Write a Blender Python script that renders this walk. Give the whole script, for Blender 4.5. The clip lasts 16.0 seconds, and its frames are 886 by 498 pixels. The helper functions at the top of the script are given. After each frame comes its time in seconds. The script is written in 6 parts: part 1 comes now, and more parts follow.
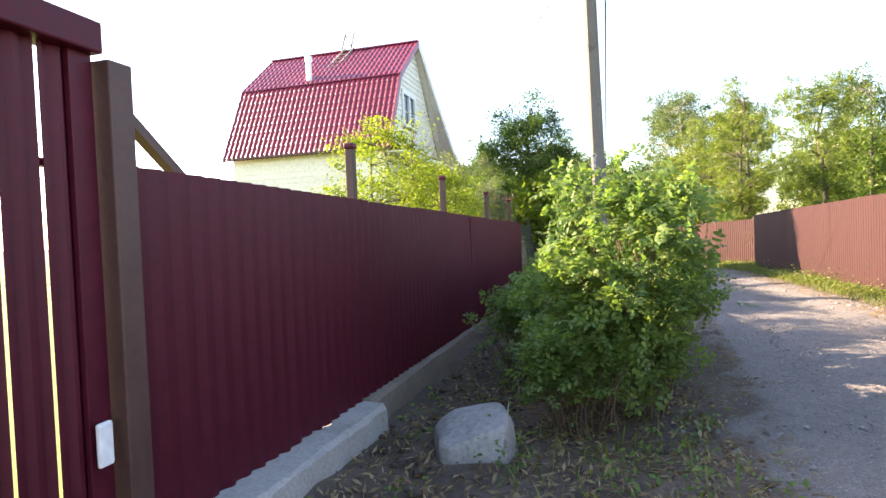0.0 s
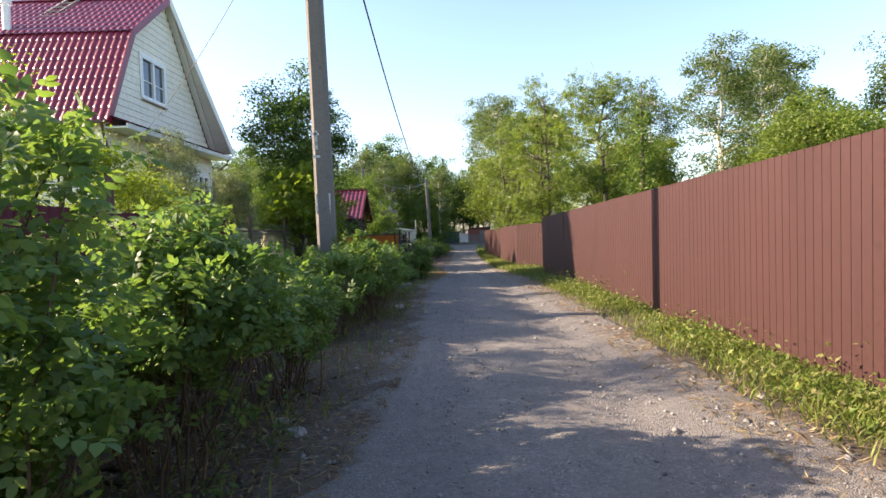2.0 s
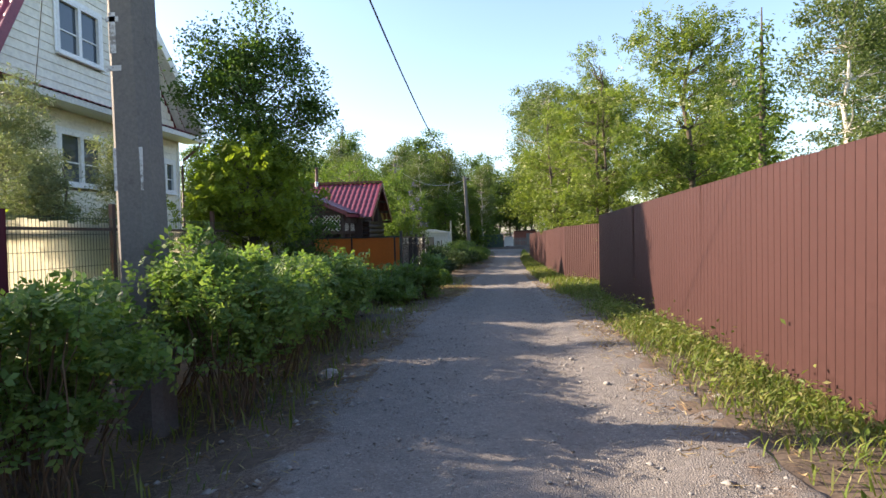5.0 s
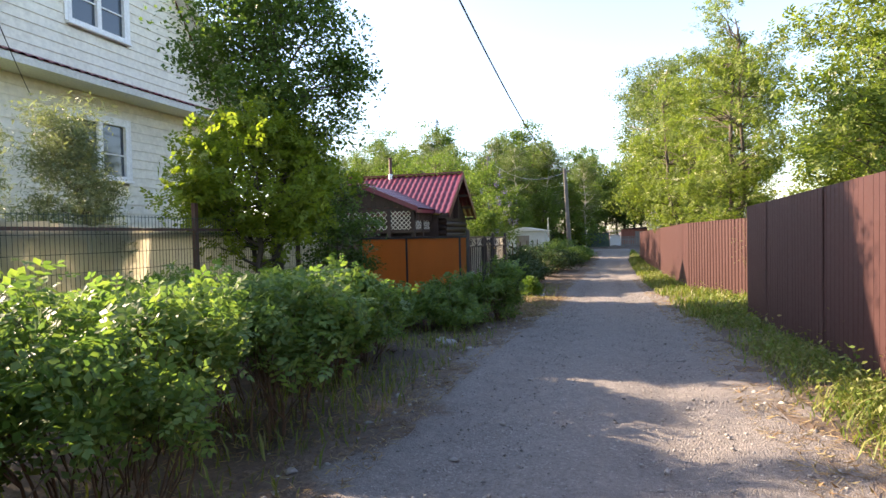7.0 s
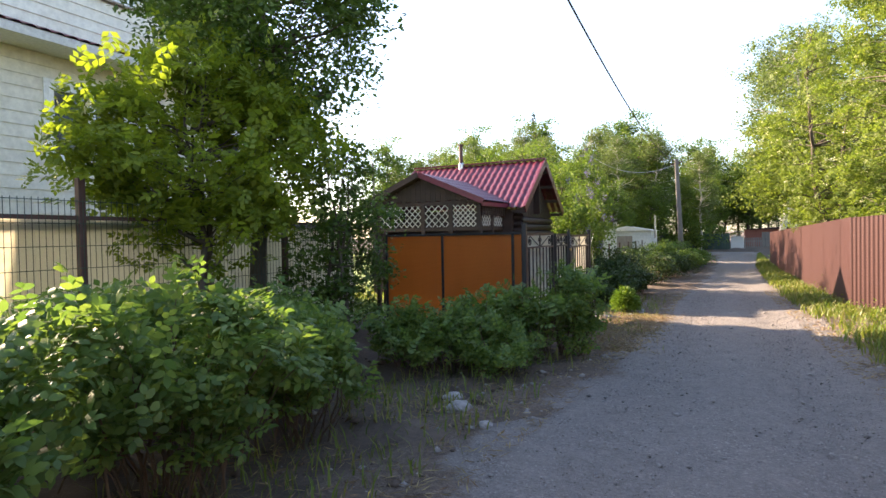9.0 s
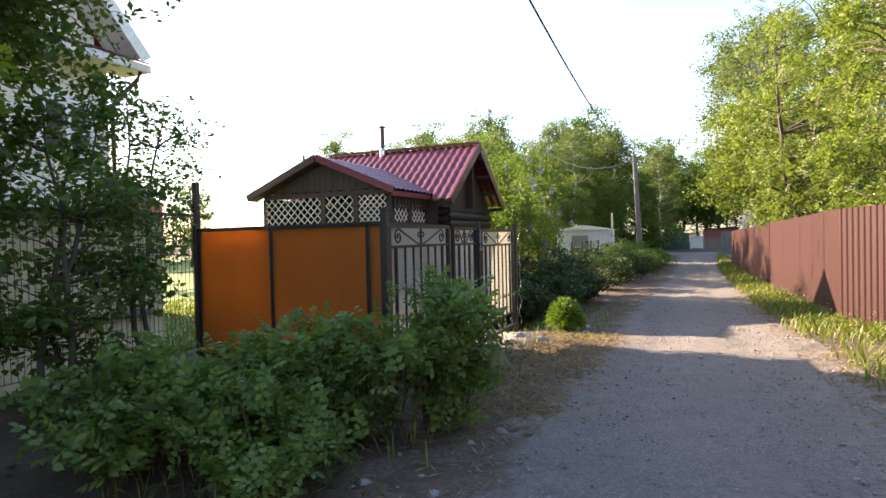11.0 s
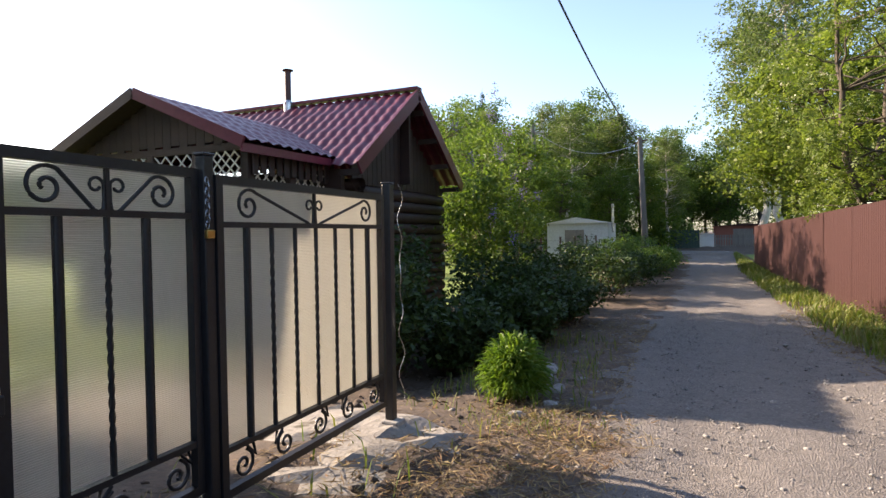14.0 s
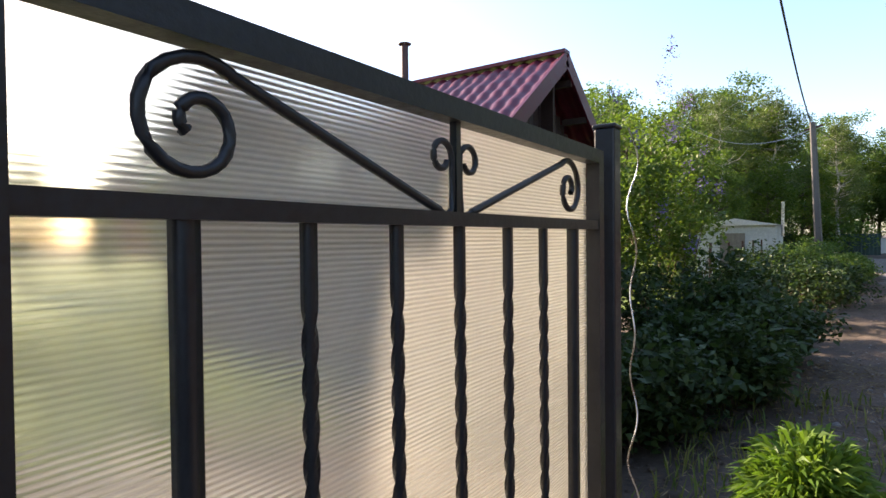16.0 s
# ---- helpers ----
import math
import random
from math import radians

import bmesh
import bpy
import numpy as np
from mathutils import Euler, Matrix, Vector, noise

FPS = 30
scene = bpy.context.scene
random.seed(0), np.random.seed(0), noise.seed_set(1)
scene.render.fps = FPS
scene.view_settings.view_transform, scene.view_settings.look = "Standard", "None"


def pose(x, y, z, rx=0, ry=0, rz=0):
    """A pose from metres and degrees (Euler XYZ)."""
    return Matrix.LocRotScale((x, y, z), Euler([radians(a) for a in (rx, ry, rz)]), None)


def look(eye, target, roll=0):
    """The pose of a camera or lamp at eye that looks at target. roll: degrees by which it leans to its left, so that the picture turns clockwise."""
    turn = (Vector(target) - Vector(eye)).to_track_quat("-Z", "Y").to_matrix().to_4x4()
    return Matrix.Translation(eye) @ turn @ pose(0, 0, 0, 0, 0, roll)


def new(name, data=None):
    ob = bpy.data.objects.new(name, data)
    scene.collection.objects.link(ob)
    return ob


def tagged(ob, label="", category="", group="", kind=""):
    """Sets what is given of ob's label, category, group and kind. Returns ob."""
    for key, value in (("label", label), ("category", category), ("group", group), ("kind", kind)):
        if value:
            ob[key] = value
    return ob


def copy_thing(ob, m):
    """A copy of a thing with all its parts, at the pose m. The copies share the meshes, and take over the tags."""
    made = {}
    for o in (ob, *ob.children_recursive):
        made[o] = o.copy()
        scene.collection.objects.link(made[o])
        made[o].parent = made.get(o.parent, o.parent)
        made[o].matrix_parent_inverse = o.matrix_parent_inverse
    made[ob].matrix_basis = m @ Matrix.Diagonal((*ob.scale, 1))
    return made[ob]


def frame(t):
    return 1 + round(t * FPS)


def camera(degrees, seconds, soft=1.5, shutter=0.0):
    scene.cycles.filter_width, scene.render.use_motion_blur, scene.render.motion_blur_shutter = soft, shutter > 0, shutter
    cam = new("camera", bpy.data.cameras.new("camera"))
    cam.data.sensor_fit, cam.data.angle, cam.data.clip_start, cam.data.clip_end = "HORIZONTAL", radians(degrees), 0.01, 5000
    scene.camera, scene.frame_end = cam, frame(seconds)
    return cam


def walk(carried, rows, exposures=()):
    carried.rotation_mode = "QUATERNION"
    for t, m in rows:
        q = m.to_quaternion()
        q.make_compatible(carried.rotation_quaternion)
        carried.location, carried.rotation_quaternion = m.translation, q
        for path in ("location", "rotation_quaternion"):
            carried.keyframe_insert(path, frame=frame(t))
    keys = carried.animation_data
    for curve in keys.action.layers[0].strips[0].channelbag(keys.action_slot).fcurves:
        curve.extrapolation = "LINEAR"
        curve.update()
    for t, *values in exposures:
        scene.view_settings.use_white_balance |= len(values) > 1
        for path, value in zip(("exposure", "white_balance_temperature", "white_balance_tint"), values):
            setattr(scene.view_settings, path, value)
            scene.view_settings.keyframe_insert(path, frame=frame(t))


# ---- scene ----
cam = camera(76.6, 16.0)
PATH = [
    (0, (-0.047, 0.004, 1.72), (-0.599, 1.926, 1.663), -2.3),
    (0.5, (0.562, 0.73, 1.722), (0.109, 2.678, 1.661), -2.3),
    (1, (1.111, 1.438, 1.716), (0.739, 3.403, 1.657), -2.2),
    (1.5, (1.546, 2.32, 1.715), (1.437, 4.316, 1.653), -2.0),
    (2, (1.878, 3.155, 1.617), (1.861, 5.153, 1.547), -1.7),
    (2.5, (2.102, 4.022, 1.602), (2.096, 6.021, 1.532), -1.5),
    (3, (2.213, 4.83, 1.571), (2.185, 6.829, 1.506), -1.4),
    (3.5, (2.314, 5.683, 1.578), (2.246, 7.681, 1.511), -1.5),
    (4, (2.442, 6.517, 1.546), (2.321, 8.512, 1.486), -1.4),
    (6.5, (2.736, 10.722, 1.589), (2.325, 12.679, 1.53), -1.3),
    (7, (2.729, 11.505, 1.569), (2.178, 13.427, 1.514), -1.3),
    (7.5, (2.728, 12.255, 1.563), (2.055, 14.137, 1.511), -1.3),
    (8, (2.663, 13.057, 1.509), (1.845, 14.881, 1.464), -1.6),
    (8.5, (2.644, 13.861, 1.46), (1.776, 15.663, 1.419), -1.5),
    (9, (2.616, 14.617, 1.468), (1.727, 16.407, 1.425), -1.1),
    (11.5, (2.507, 18.389, 1.34), (1.746, 20.238, 1.299), -1.2),
    (12, (2.455, 19.166, 1.321), (1.699, 21.017, 1.276), -0.9),
    (12.5, (2.377, 19.917, 1.298), (1.646, 21.778, 1.252), -0.7),
    (13, (2.303, 20.687, 1.264), (1.56, 22.543, 1.216), -0.6),
    (13.5, (2.224, 21.429, 1.238), (1.469, 23.281, 1.189), -0.7),
    (14, (2.132, 22.158, 1.207), (1.346, 23.996, 1.156), -0.8),
    (14.5, (1.942, 22.766, 1.175), (1.1, 24.58, 1.129), -0.8),
    (15, (1.593, 23.259, 1.164), (0.628, 25.011, 1.122), -0.8),
    (15.5, (1.249, 23.608, 1.184), (0.159, 25.284, 1.14), -0.8),
    (16, (0.9, 23.78, 1.228), (-0.243, 25.421, 1.193), -0.6),
]
EXPOSURES = [(0.0, 2.6, 7600, 18), (1.5, 2.05, 7350, 17), (2.5, 1.64, 6850, 14), (4.2, 1.62, 6850, 14), (6.5, 2.12, 7250, 18), (9.0, 2.38, 7600, 19), (11.5, 2.24, 7650, 19), (12.5, 2.02, 7550, 19), (14.5, 1.6, 6950, 17), (16.0, 1.82, 6950, 17)]
walk(cam, [(t, look(eye, target, roll)) for t, eye, target, roll in PATH], EXPOSURES)

# ---- world and sun: low evening sun from across the left-hand gardens ----
SUN_AZ, SUN_EL = -85.4, 24.0
world = bpy.data.worlds.new("sky")
scene.world = world
world.use_nodes = True
wn = world.node_tree.nodes
sky = wn.new("ShaderNodeTexSky")
sky.sky_type, sky.sun_disc = "NISHITA", False
sky.sun_elevation, sky.sun_rotation = radians(SUN_EL), radians(SUN_AZ)
sky.air_density, sky.dust_density, sky.ozone_density = 1.0, 1.0, 2.5
wn["Background"].inputs["Strength"].default_value = 0.13
world.node_tree.links.new(sky.outputs[0], wn["Background"].inputs["Color"])
lamp = bpy.data.lights.new("sun", "SUN")
lamp.energy, lamp.angle, lamp.color = 4.9, radians(0.53), (1.0, 0.86, 0.68)
sun = new("sun", lamp)
sun_dir = Vector((math.sin(radians(SUN_AZ)) * math.cos(radians(SUN_EL)), math.cos(radians(SUN_AZ)) * math.cos(radians(SUN_EL)), math.sin(radians(SUN_EL))))
sun.matrix_world = look(sun_dir * 60, (0, 0, 0))


# ---- materials ----
def nodes_of(name):
    m = bpy.data.materials.new(name)
    m.use_nodes = True
    return m, m.node_tree.nodes, m.node_tree.links, m.node_tree.nodes["Principled BSDF"]


def noise_node(n, l, scale, detail=6.0, stretch=None, rough=0.6):
    tc = n.new("ShaderNodeTexCoord")
    src = tc.outputs["Object"]
    if stretch:
        mp = n.new("ShaderNodeMapping")
        mp.inputs["Scale"].default_value = stretch
        l.new(src, mp.inputs["Vector"])
        src = mp.outputs["Vector"]
    t = n.new("ShaderNodeTexNoise")
    t.inputs["Scale"].default_value, t.inputs["Detail"].default_value, t.inputs["Roughness"].default_value = scale, detail, rough
    l.new(src, t.inputs["Vector"])
    return t.outputs["Fac"]


def ramp_node(n, l, fac, stops):
    r = n.new("ShaderNodeValToRGB")
    e = r.color_ramp.elements
    while len(e) < len(stops):
        e.new(0.5)
    for k, (p, c) in enumerate(stops):
        e[k].position, e[k].color = p, (*c, 1)
    l.new(fac, r.inputs["Fac"])
    return r.outputs["Color"]


def mix_node(n, l, fac, a, b, kind="MIX"):
    x = n.new("ShaderNodeMix")
    x.data_type, x.blend_type = "RGBA", kind
    for sock, v in ((x.inputs[0], fac), (x.inputs[6], a), (x.inputs[7], b)):
        if isinstance(v, (int, float)):
            sock.default_value = v
        elif isinstance(v, tuple):
            sock.default_value = (*v, 1)
        else:
            l.new(v, sock)
    return x.outputs[2]


def bump_node(n, l, bsdf, height, strength, dist=0.01):
    b = n.new("ShaderNodeBump")
    b.inputs["Strength"].default_value, b.inputs["Distance"].default_value = strength, dist
    l.new(height, b.inputs["Height"])
    l.new(b.outputs["Normal"], bsdf.inputs["Normal"])


def surface(name, dark, light, coarse=1.2, fine=30.0, rough=0.8, bump=0.4, metal=0.0, stretch=None, spots=None, vary=0.12):
    """Two scales of colour variation, fine relief, and a small change from piece to piece."""
    m, n, l, b = nodes_of(name)
    big = noise_node(n, l, coarse, 5.0, stretch)
    small = noise_node(n, l, fine, 4.0, stretch)
    col = ramp_node(n, l, big, [(0.3, dark), (0.7, light)])
    col = mix_node(n, l, 0.35, col, ramp_node(n, l, small, [(0.3, tuple(c * 0.6 for c in dark)), (0.7, tuple(min(1, c * 1.25) for c in light))]))
    if spots:
        mask = ramp_node(n, l, noise_node(n, l, spots[1], 8.0, spots[3] if len(spots) > 3 else None, 0.7), [(spots[2], (0, 0, 0)), (min(1.0, spots[2] + 0.08), (1, 1, 1))])
        col = mix_node(n, l, mask, col, spots[0])
    info = n.new("ShaderNodeObjectInfo")
    tone = ramp_node(n, l, info.outputs["Random"], [(0.0, (1 - vary,) * 3), (1.0, (1 + vary * 0.4,) * 3)])
    col = mix_node(n, l, 1.0, col, tone, "MULTIPLY")
    l.new(col, b.inputs["Base Color"])
    b.inputs["Metallic"].default_value = metal
    rr = ramp_node(n, l, small, [(0.2, (max(0.05, rough - 0.12),) * 3), (0.8, (min(1, rough + 0.1),) * 3)])
    l.new(rr, b.inputs["Roughness"])
    if bump:
        bump_node(n, l, b, small, bump, 0.01)
    return m


def leafy(name, tones, through_light=0.42, rough=0.5):
    """Foliage: each leaf takes its own tone, and light shines through it."""
    m, n, l, b = nodes_of(name)
    geo = n.new("ShaderNodeNewGeometry")
    col = ramp_node(n, l, geo.outputs["Random Per Island"], [(k / max(1, len(tones) - 1), c) for k, c in enumerate(tones)])
    big = ramp_node(n, l, noise_node(n, l, 1.4, 3.0), [(0.3, (0.72, 0.78, 0.7)), (0.7, (1.1, 1.08, 1.0))])
    col = mix_node(n, l, 1.0, col, big, "MULTIPLY")
    l.new(col, b.inputs["Base Color"])
    b.inputs["Roughness"].default_value = rough
    b.inputs["Specular IOR Level"].default_value = 0.35
    tr = n.new("ShaderNodeBsdfTranslucent")
    warm = mix_node(n, l, 1.0, col, (1.14, 1.2, 0.7), "MULTIPLY")
    l.new(warm, tr.inputs["Color"])
    mx = n.new("ShaderNodeMixShader")
    mx.inputs[0].default_value = through_light
    l.new(b.outputs[0], mx.inputs[1])
    l.new(tr.outputs[0], mx.inputs[2])
    l.new(mx.outputs[0], n["Material Output"].inputs["Surface"])
    return m


M_SOIL = surface("soil", (0.035, 0.025, 0.018), (0.14, 0.1, 0.072), 2.6, 26, 0.95, 1.0, spots=((0.24, 0.2, 0.16), 22, 0.63))
M_GRAVEL, rn, rl, rb = nodes_of("gravel_road")
grit = noise_node(rn, rl, 30.0, 8.0, None, 0.85)
worn = noise_node(rn, rl, 0.7, 6.0, (1.0, 0.35, 1.0))
lump = noise_node(rn, rl, 7.0, 5.0)
tone = ramp_node(rn, rl, worn, [(0.3, (0.135, 0.123, 0.113)), (0.5, (0.185, 0.168, 0.156)), (0.72, (0.26, 0.236, 0.217))])
tone = mix_node(rn, rl, 0.75, tone, ramp_node(rn, rl, grit, [(0.36, (0.035, 0.03, 0.028)), (0.46, (0.17, 0.154, 0.142)), (0.58, (0.25, 0.224, 0.2)), (0.68, (0.42, 0.38, 0.34))]))
tone = mix_node(rn, rl, 0.3, tone, ramp_node(rn, rl, lump, [(0.3, (0.12, 0.105, 0.093)), (0.7, (0.3, 0.265, 0.235))]))
peb = rn.new("ShaderNodeTexVoronoi")
peb.inputs["Scale"].default_value = 95.0
pebc = rn.new("ShaderNodeTexCoord")
rl.new(pebc.outputs["Object"], peb.inputs["Vector"])
sep = rn.new("ShaderNodeSeparateColor")
rl.new(peb.outputs["Color"], sep.inputs["Color"])
pebbles = ramp_node(rn, rl, sep.outputs[0], [(0.0, (0.06, 0.055, 0.052)), (0.25, (0.14, 0.127, 0.116)), (0.6, (0.215, 0.195, 0.178)), (0.92, (0.3, 0.273, 0.248)), (1.0, (0.62, 0.58, 0.54))])
strewn = ramp_node(rn, rl, noise_node(rn, rl, 1.7, 6.0, (1.0, 0.5, 1.0), 0.7), [(0.4, (0.06, 0.06, 0.06)), (0.66, (0.42, 0.42, 0.42))])
tone = mix_node(rn, rl, strewn, tone, pebbles)
earth = ramp_node(rn, rl, grit, [(0.3, (0.035, 0.025, 0.019)), (0.52, (0.145, 0.105, 0.078)), (0.7, (0.3, 0.24, 0.19))])
att = rn.new("ShaderNodeAttribute")
att.attribute_name = "verge"
shift = rn.new("ShaderNodeMath")
shift.operation = "ADD"
rl.new(att.outputs["Fac"], shift.inputs[0])
half = rn.new("ShaderNodeMath")
half.operation = "MULTIPLY_ADD"
half.inputs[1].default_value, half.inputs[2].default_value = 1.5, -0.75
rl.new(lump, half.inputs[0])
rl.new(half.outputs[0], shift.inputs[1])
rl.new(mix_node(rn, rl, ramp_node(rn, rl, shift.outputs[0], [(0.3, (0, 0, 0)), (0.72, (1, 1, 1))]), tone, earth), rb.inputs["Base Color"])
rb.inputs["Roughness"].default_value = 0.95
bump_node(rn, rl, rb, mix_node(rn, rl, 0.4, mix_node(rn, rl, 0.5, grit, lump), peb.outputs["Distance"]), 0.95, 0.03)
M_GRIT = surface("dark_grit", (0.075, 0.068, 0.062), (0.15, 0.136, 0.124), 4, 30, 0.95, 0.5)
M_STONE = surface("grey_stone", (0.2, 0.19, 0.18), (0.42, 0.4, 0.37), 4, 30, 0.9, 0.6, vary=0.3)
M_CONCRETE = surface("weathered_concrete", (0.25, 0.235, 0.21), (0.42, 0.4, 0.37), 1.6, 40, 0.9, 0.6, spots=((0.16, 0.14, 0.12), 5, 0.62))
M_SLAB = surface("broken_concrete_pad", (0.2, 0.18, 0.155), (0.36, 0.33, 0.29), 2.2, 30, 0.95, 0.9, spots=((0.1, 0.085, 0.06), 3, 0.58))
M_BROWN = surface("brown_sheet_metal", (0.045, 0.0198, 0.018), (0.058, 0.0258, 0.0235), 0.7, 18, 0.6, 0.05, spots=((0.3, 0.2, 0.17), 3.2, 0.75), vary=0.07)
M_CHERRY = surface("cherry_sheet_metal", (0.062, 0.0055, 0.0135), (0.088, 0.009, 0.02), 0.6, 14, 0.5, 0.05, spots=((0.22, 0.12, 0.12), 4.0, 0.76), vary=0.08)
for dull in (M_BROWN, M_CHERRY):
    dull.node_tree.nodes["Principled BSDF"].inputs["Specular IOR Level"].default_value = 0.22
M_RUSTPOST = surface("dark_brown_steel_post", (0.05, 0.02, 0.016), (0.09, 0.042, 0.032), 3, 30, 0.6, 0.2, spots=((0.16, 0.07, 0.035), 8, 0.66))
M_BLACK = surface("black_painted_iron", (0.012, 0.012, 0.014), (0.025, 0.024, 0.026), 6, 60, 0.42, 0.12, spots=((0.09, 0.045, 0.025), 14, 0.74))
M_ROOF = surface("red_roof_metal", (0.17, 0.012, 0.03), (0.25, 0.024, 0.048), 0.8, 12, 0.34, 0.05, spots=((0.28, 0.1, 0.1), 3, 0.74))
M_SHEDROOF = surface("wine_roof_metal", (0.095, 0.012, 0.024), (0.15, 0.022, 0.038), 0.8, 14, 0.36, 0.05, spots=((0.2, 0.09, 0.09), 5, 0.72))
M_SIDING = surface("cream_siding", (0.66, 0.61, 0.5), (0.76, 0.72, 0.62), 0.7, 10, 0.55, 0.05, vary=0.05)
M_WHITE = surface("white_plastic", (0.72, 0.72, 0.7), (0.82, 0.82, 0.8), 1.2, 20, 0.4, 0.02)
M_TRIM = surface("white_trim_board", (0.6, 0.58, 0.53), (0.74, 0.72, 0.67), 1.2, 20, 0.5, 0.05)
M_DARKWOOD = surface("dark_stained_wood", (0.02, 0.0095, 0.0075), (0.042, 0.02, 0.0145), 1.5, 16, 0.6, 0.5, stretch=(1, 1, 6), vary=0.3)
M_LATTICE = surface("pale_lattice_wood", (0.55, 0.51, 0.44), (0.72, 0.68, 0.6), 3, 30, 0.7, 0.3)
M_OLDWOOD = surface("weathered_pale_boards", (0.34, 0.3, 0.22), (0.52, 0.47, 0.36), 1.4, 18, 0.8, 0.5, stretch=(6, 6, 1), spots=((0.2, 0.2, 0.14), 2.5, 0.63), vary=0.2)
M_GREYWOOD = surface("grey_wood", (0.18, 0.16, 0.14), (0.32, 0.29, 0.26), 2, 20, 0.85, 0.5, stretch=(6, 6, 1), vary=0.2)
M_POLE = surface("concrete_pole", (0.1, 0.09, 0.082), (0.17, 0.155, 0.14), 1.2, 40, 0.9, 0.5, spots=((0.09, 0.08, 0.07), 3, 0.6))
M_CABLE = surface("black_cable", (0.012, 0.012, 0.012), (0.02, 0.02, 0.02), 4, 40, 0.6, 0.1)
M_ZINC = surface("galvanised_steel", (0.45, 0.45, 0.46), (0.62, 0.62, 0.63), 3, 30, 0.3, 0.1, metal=1.0)
M_GREENWIRE = surface("green_coated_wire", (0.02, 0.045, 0.03), (0.035, 0.065, 0.045), 4, 40, 0.5, 0.1)
M_BARK = surface("bark", (0.05, 0.04, 0.03), (0.12, 0.095, 0.07), 3, 26, 0.95, 0.9, stretch=(1, 1, 0.3))
M_TWIG = surface("brown_twigs", (0.07, 0.045, 0.025), (0.15, 0.1, 0.055), 3, 26, 0.9, 0.5)
M_BIRCH = surface("birch_bark", (0.35, 0.33, 0.29), (0.6, 0.57, 0.52), 3, 20, 0.9, 0.4, spots=((0.05, 0.045, 0.04), 4, 0.6, (1, 1, 0.3)))
M_BRICKHOUSE = surface("brick_red_plaster", (0.28, 0.09, 0.06), (0.38, 0.14, 0.1), 2, 20, 0.9, 0.3)
M_PALEPAINT = surface("pale_blue_grey_paint", (0.5, 0.53, 0.54), (0.62, 0.65, 0.66), 1.4, 14, 0.7, 0.2)
M_BRASS = surface("brass", (0.5, 0.33, 0.1), (0.6, 0.42, 0.15), 5, 40, 0.35, 0.05, metal=1.0)
M_LAWN = surface("short_grass", (0.09, 0.15, 0.025), (0.19, 0.26, 0.045), 1.3, 24, 0.95, 0.8)
M_EARTHFILL = surface("earth_brown_fill", (0.13, 0.1, 0.075), (0.26, 0.21, 0.165), 2.0, 26, 0.95, 0.7)
M_STRAW = leafy("dry_straw", [(0.14, 0.085, 0.05), (0.4, 0.31, 0.18), (0.25, 0.165, 0.095), (0.19, 0.105, 0.06)], 0.2, 0.8)

L_BUSH = leafy("rose_bush_leaves", [(0.09, 0.165, 0.05), (0.135, 0.22, 0.06), (0.21, 0.28, 0.07), (0.12, 0.2, 0.075)], 0.5)
L_DARK = leafy("dark_tree_leaves", [(0.052, 0.1, 0.026), (0.085, 0.145, 0.036), (0.125, 0.19, 0.042)], 0.46)
L_YELLOW = leafy("fresh_yellow_green_leaves", [(0.16, 0.22, 0.025), (0.24, 0.29, 0.035), (0.12, 0.18, 0.025)], 0.55)
L_MAPLE = leafy("maple_leaves", [(0.1, 0.15, 0.03), (0.155, 0.205, 0.045), (0.21, 0.25, 0.06)], 0.5)
L_BIRCH = leafy("birch_leaves", [(0.08, 0.12, 0.045), (0.12, 0.165, 0.06), (0.16, 0.195, 0.085)], 0.45)
L_GREYLEAF = leafy("grey_green_narrow_leaves", [(0.13, 0.16, 0.09), (0.19, 0.22, 0.13), (0.24, 0.26, 0.16)], 0.42)
L_WOOD = leafy("far_wood_leaves", [(0.07, 0.125, 0.025), (0.115, 0.18, 0.035), (0.16, 0.22, 0.04)], 0.45)
# Dark green with the shade round these shrubs put into the leaf colour.
L_SHADED = leafy("shaded_green_shrub_leaves", [(0.028, 0.055, 0.018), (0.045, 0.08, 0.024), (0.07, 0.11, 0.03)], 0.32)
L_SPRUCE = leafy("spruce_needles", [(0.015, 0.035, 0.016), (0.03, 0.055, 0.022)], 0.15, 0.6)
L_GRASS = leafy("grass_blades", [(0.1, 0.165, 0.025), (0.16, 0.215, 0.035), (0.25, 0.25, 0.075), (0.09, 0.14, 0.025), (0.3, 0.26, 0.12)], 0.4)
L_CLUMP = leafy("bright_strap_leaves", [(0.09, 0.17, 0.02), (0.13, 0.22, 0.03), (0.17, 0.25, 0.04)], 0.4)
L_BLOSSOM = leafy("cream_blossom", [(0.5, 0.5, 0.36), (0.62, 0.6, 0.45)], 0.3)
L_LILAC = leafy("lilac_flowers", [(0.16, 0.12, 0.38), (0.24, 0.18, 0.48)], 0.25)

# window glass
M_GLASS, gn, gl, gb = nodes_of("window_glass")
gb.inputs["Base Color"].default_value = (0.03, 0.045, 0.06, 1)
gb.inputs["Roughness"].default_value = 0.04
gb.inputs["Specular IOR Level"].default_value = 0.9


